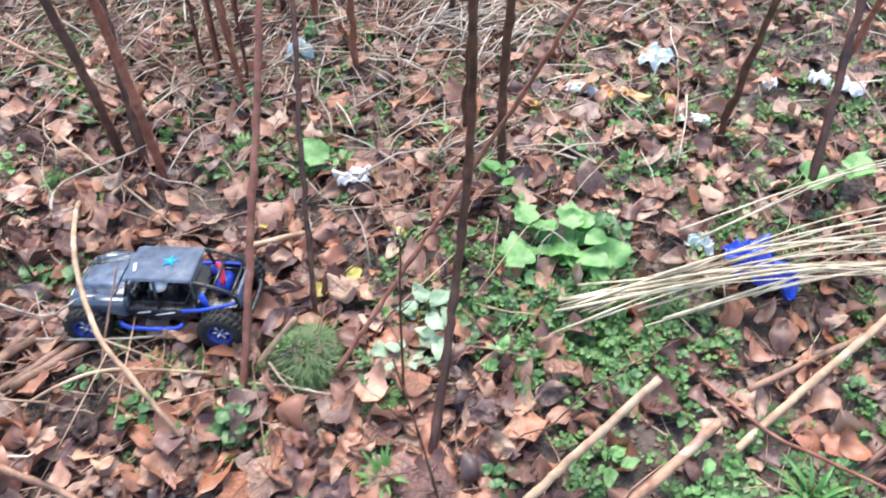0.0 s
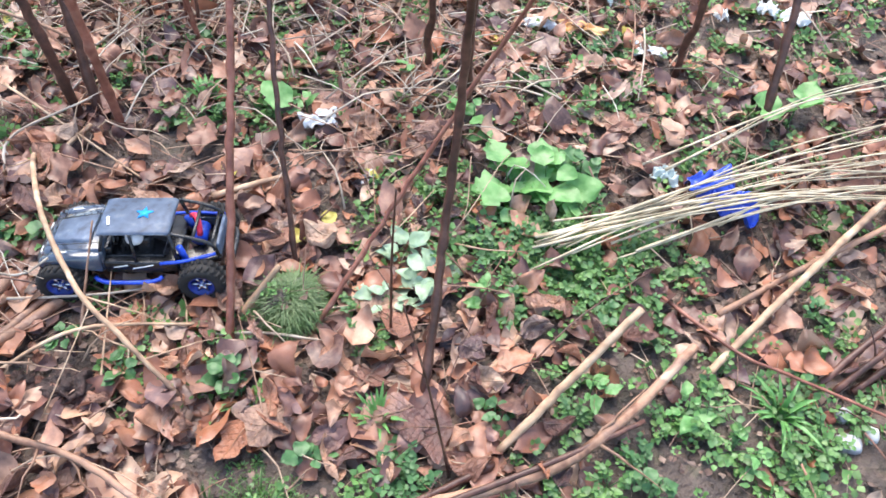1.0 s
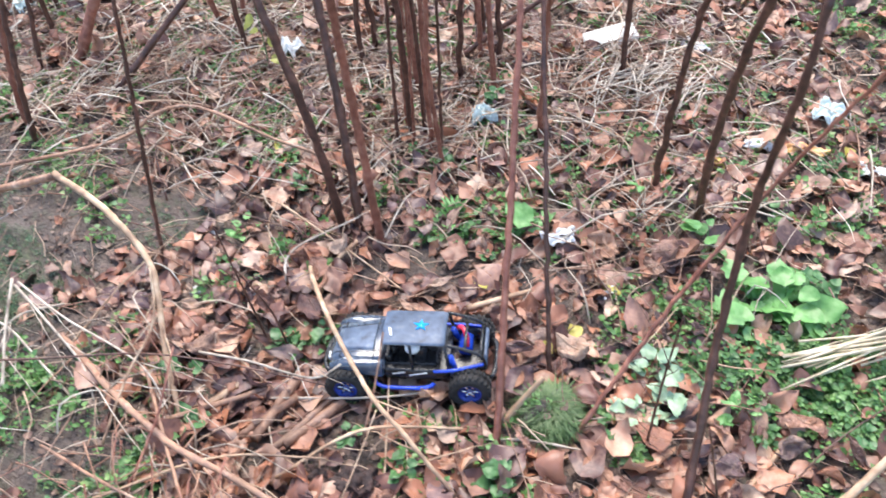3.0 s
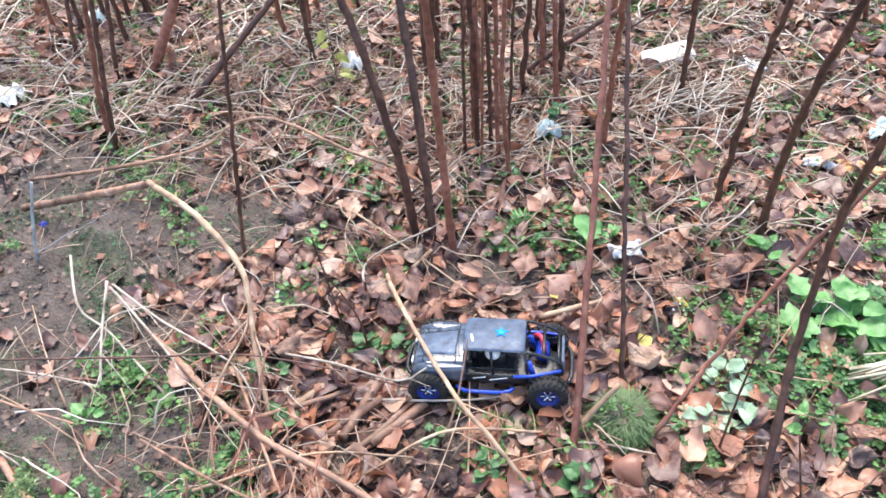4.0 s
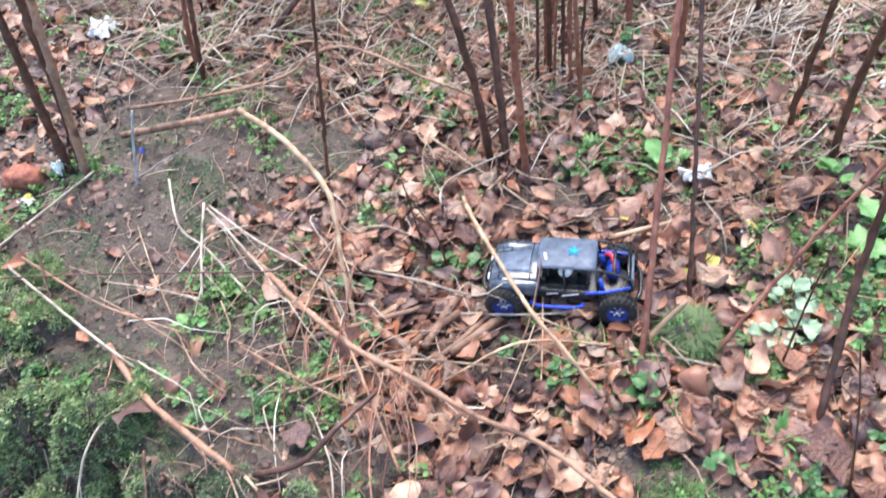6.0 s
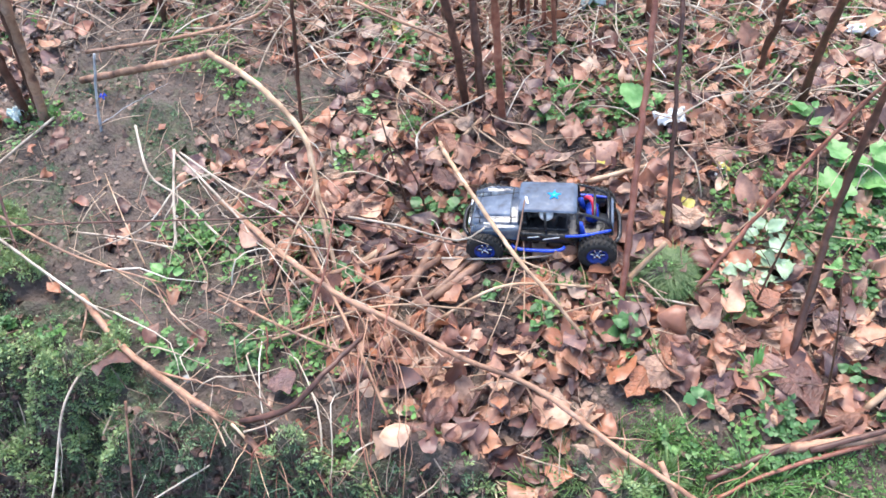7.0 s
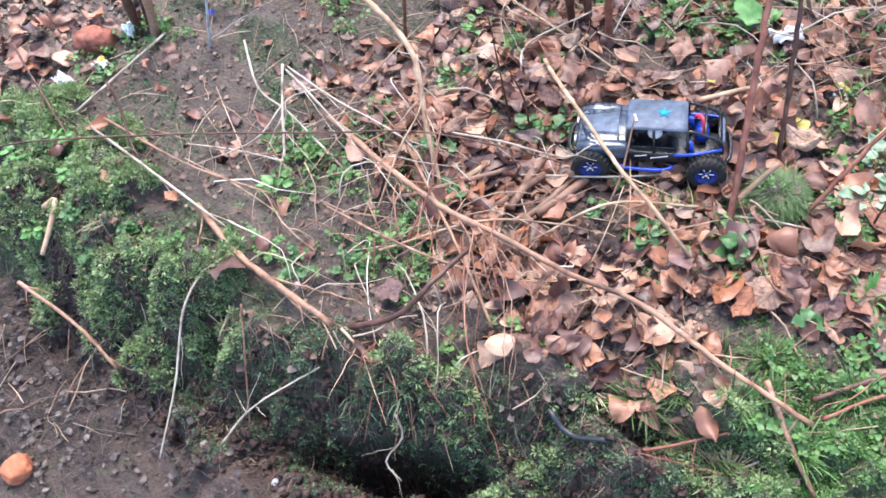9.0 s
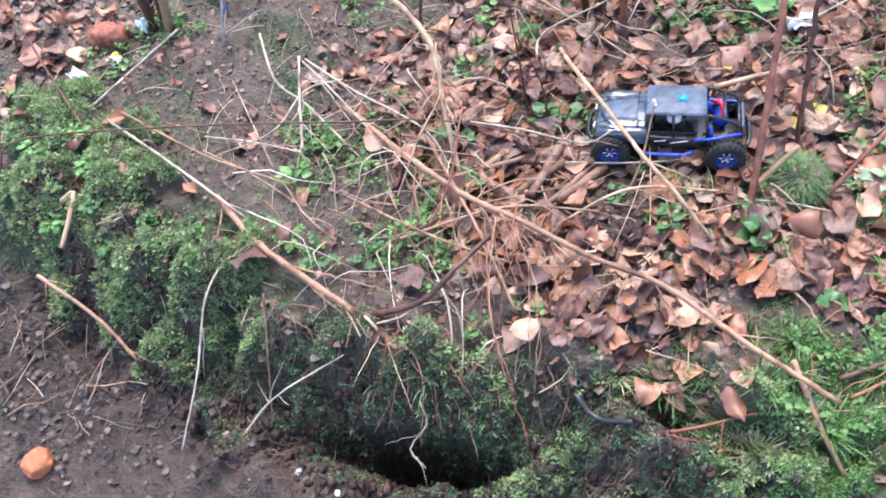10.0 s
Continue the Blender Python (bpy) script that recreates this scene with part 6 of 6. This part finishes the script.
P, R, S = layer(7000, 0.2, 1.6, 0.2, 1.0, turf, 0.008, 0.024, 0.000, 0.010, 0.6)
stuff("moss", strewn("moss", FEATHERS, P, R, S, M_GREEN, rng), "green carpet of tiny leaves along the bank's edge", "moss")
P, R, S = layer(2500, -1.7, 0.5, -0.1, 0.75, lambda x, y: smooth(below_lip(x, y) / 0.05) * smooth((0.40 - below_lip(x, y)) / 0.1), 0.006, 0.022, -0.002, 0.006, 0.8)
stuff("soil_crumbs", strewn("soil_crumbs", CLODS, P, R, S, M_CLOD, rng), "dark earth crumbling off the bank", "soil")
cushion = lambda x, y: smooth(mound(x, y) / 0.02) * smooth((mossy(x, y) + 0.45 * smooth((-0.9 - x) / 0.15) - 0.15) / 0.3) * np.interp(x, [-1.0, -0.6, 0.3, 0.7], [1.0, 0.5, 0.45, 0.9]) * np.clip(0.45 + 0.8 * wave(x, y, 18, 0.4) + 0.5 * wave(x, y, 41, 2.4), 0.04, 1)
P, R, S = layer(13000, -2.4, 1.4, -0.1, 1.0, cushion, 0.010, 0.027, 0.002, 0.016, 0.7)
stuff("moss", strewn("moss", FEATHERS, P, R, S, M_FERN, rng), "bright yellowish green moss cushions on the bank", "moss")
muddy = lambda x, y: np.clip(1 - leafy(x, y) - 0.5 * mossy(x, y), 0, 1) * np.clip(0.5 + 0.6 * wave(x, y, 6, 0.9), 0.05, 1)
P, R, S = layer(6000, -2.4, 1.6, -0.4, 1.9, muddy, 0.0015, 0.0055, -0.001, 0.002, 0.6)
stuff("soil_crumbs", strewn("soil_crumbs", CLODS, P, R, S, M_EARTH, rng), "crumbly lumps of dark soil", "soil")
everywhere = lambda x, y: smooth((0.10 - below_lip(x, y)) / 0.1) * 0.35 + 0.65 * smooth((y - 1.7) / 0.5) * np.interp(x, [-2.5, 0.4, 1.0], [1, 0.8, 0.25])
P, R, S = layer(5600, -2.6, 2.3, 0.0, 3.7, everywhere, 0.03, 0.17, 0.006, 0.03, 0.14)
stuff("twig_litter", strewn("twig_litter", BITS, P, R, S, M_TWIGS, rng), "broken twigs and straw strewn over the ground", "twigs")
heaped = lambda x, y: np.exp(-(((x + 0.9) / 1.3) ** 2 + ((y - 2.2) / 0.4) ** 2)) + 0.8 * np.exp(-(((x - 0.3) / 0.5) ** 2 + ((y - 2.6) / 0.25) ** 2)) + 0.35 * np.exp(-(((x + 1.5) / 0.3) ** 2 + ((y - 0.1) / 0.15) ** 2)) + 0.08 * np.exp(-(((x + 0.45) / 0.4) ** 2 + ((y - 0.8) / 0.2) ** 2))
P, R, S = layer(2300, -2.6, 2.0, 0.0, 3.4, heaped, 0.06, 0.26, 0.01, 0.06, 0.22)
stuff("twig_litter", strewn("twig_litter", BITS, P, R, S * 0.8, M_TWIGS, rng), "loose thin dead stalks tangled over the ground", "twigs")

CRUMBS = [leaf_shape(rng, KINDS[q % 6], 3, 2, curl=rng.uniform(0.3, 1.2), fold=rng.uniform(-0.2, 0.6), bend=rng.uniform(0.1, 0.9)) for q in range(10)]
bitty = lambda x, y: smooth((0.14 - below_lip(x, y)) / 0.1) * np.clip(0.45 + 0.5 * wave(x, y, 7, 3.3) + 0.4 * wave(x, y, 21, 1.3), 0.08, 1)
P, R, S = layer(15000, -2.6, 2.2, -0.35, 3.4, bitty, 0.008, 0.028, 0.001, 0.006, 0.3)
stuff("leaf_crumbs", strewn("leaf_crumbs", CRUMBS, P, R, S, M_CRUMB, rng), "crumbled leaf fragments and bark bits on the soil", "debris")
M_MUSH = material("rotting_leaf", [(0.03, 0.022, 0.02), (0.07, 0.052, 0.046), (0.12, 0.094, 0.084), (0.05, 0.038, 0.034), (0.22, 0.175, 0.15)], rough=0.5, scale=55, vary="island", stain=0.5)
mush = lambda x, y: np.exp(-(((x + 1.45) / 0.4) ** 2 + ((y - 0.12) / 0.22) ** 2)) + 0.7 * smooth((-1.6 - x) / 0.3) * smooth((y - 0.95) / 0.2) + 0.06 * smooth((below_lip(x, y) - 0.2) / 0.1)
P, R, S = layer(2600, -2.6, 0.6, -0.4, 2.4, mush, 0.008, 0.030, 0.002, 0.012, 0.35)
stuff("leaf_mush", strewn("leaf_mush", CRUMBS, P, R, S, M_MUSH, rng), "dark rotting leaves trodden into the mud", "leaves")
P, R, S = layer(1500, -2.4, 0.2, -0.4, 0.5, mush, 0.025, 0.10, 0.003, 0.02, 0.25)
stuff("twig_litter", strewn("twig_litter", BITS, P, R, S, M_MUSH, rng), "dark wet twig bits on the mud", "twigs")
bed = lambda x, y: smooth((below_lip(x, y) - 0.12) / 0.15) * np.clip(0.45 + 0.7 * wave(x, y, 7, 1.1) + 0.5 * smooth((-0.9 - x) / 0.3), 0.05, 1)
P, R, S = layer(1100, -2.2, 0.4, -0.45, 0.6, bed, 0.012, 0.06, 0.002, 0.010, 0.2)
stuff("twig_litter", strewn("twig_litter", BITS, P, R, S, M_ROOT, rng), "washed-up root and twig bits on wet mud", "twigs")
pale = lambda x, y: smooth((y - 1.6) / 0.5) * np.interp(x, [0.4, 0.9], [1, 0.1]) * np.clip(0.5 + 0.6 * wave(x, y, 4, 2.2), 0, 1)
P, R, S = layer(2900, -2.8, 2.3, 1.55, 4.0, pale, 0.07, 0.27, 0.012, 0.06, 0.18)
stuff("dead_grass", strewn("dead_grass", BITS, P, R, S, M_BLEACH, rng), "pale dead grass lying under the thicket", "dead grass")

# long thin stalks arching through the thicket floor and the tangle on the bank
pieces = []
r = np.random.RandomState(909)
for q in range(405):
    if q < 330:
        x, y, a = r.uniform(-2.2, 0.8), 1.55 + 1.7 * r.rand() ** 1.2, r.normal(0.3, 0.8)
    else:
        x, y, a = r.normal(-0.52, 0.28), r.normal(0.82, 0.17), r.choice([-0.55, -1.2, 0.5, 2.6]) + r.normal(0, 0.3)
    n, rise = r.uniform(0.12, 0.5) * (1 if q < 330 else 0.7), r.uniform(0.0, 0.09)
    p = []
    for k in (0, 0.35, 0.7, 1):
        px, py = x + n * (k - 0.5) * math.cos(a) + r.normal(0, 0.012), y + n * (k - 0.5) * math.sin(a) + r.normal(0, 0.012)
        p.append((px, py, float(lie(px, py)) + 0.012 + rise * (1 - (2 * k - 1) ** 2) + 0.03 * r.rand()))
    if p[0][1] > 0.42 and p[-1][1] > 0.42:
        pieces.append(tube(p, r.uniform(0.0010, 0.0032), 0.0008, 5, 0.05, seed=q, wobble=0.001))
stuff("dead_stalks", mesh_np("dead_stalks", *joined(pieces[::2]), M_TWIGS), "long thin dead stalks arching over the leaf litter", "stalks")
stuff("dead_stalks", mesh_np("dead_stalks", *joined(pieces[1::2]), M_BLEACH), "bleached dead stalks arching over the leaf litter", "stalks")

# the nearest fallen leaves, one by one
meshes = [mesh_np("fallen_leaf", v, f, M_LEAF) for v, f in SHAPES]
broad = [mesh_np("fallen_leaf", v, f, M_LEAF) for v, f in BROAD]
x, y = sow(rng, 250, -0.75, 1.15, 0.58, 1.75, leafy)
for X, Y in zip(x, y):
    s = 0.045 + 0.065 * rng.rand() ** 1.3
    L = thing("fallen_leaf", "curled dry brown leaf lying on the litter", "leaf", None, meshes[rng.randint(30)], "fallen leaves")
    L.matrix_basis = pose(X, Y, float(lie(X, Y)) + rng.uniform(0.012, 0.034), rng.normal(0, 21), rng.normal(0, 21), rng.uniform(0, 360)) @ Matrix.Diagonal((s, s * rng.uniform(0.75, 1.1), s, 1))
for q, (X, Y, s) in enumerate(((0.457, 1.098, 0.085), (0.50, 1.20, 0.105), (0.60, 1.08, 0.10), (0.66, 1.00, 0.115), (0.74, 0.98, 0.11), (0.42, 0.95, 0.10), (0.36, 0.90, 0.09), (0.30, 1.33, 0.08),
                               (0.20, 1.12, 0.085), (0.08, 1.06, 0.085), (0.30, 1.78, 0.09), (0.10, 2.02, 0.10), (1.02, 1.92, 0.13), (0.62, 1.18, 0.085), (0.53, 1.06, 0.08), (-0.30, 1.40, 0.08), (-0.42, 0.63, 0.075))):
    L = thing("fallen_leaf", "broad flat reddish-brown leaf lying on the litter", "leaf", None, broad[q % 6], "fallen leaves")
    L.matrix_basis = pose(X - 0.03, Y, float(lie(X, Y)) + 0.032, rng.normal(0, 8), rng.normal(0, 8), rng.uniform(0, 360)) @ Matrix.Diagonal((s, s * 1.15, s, 1))
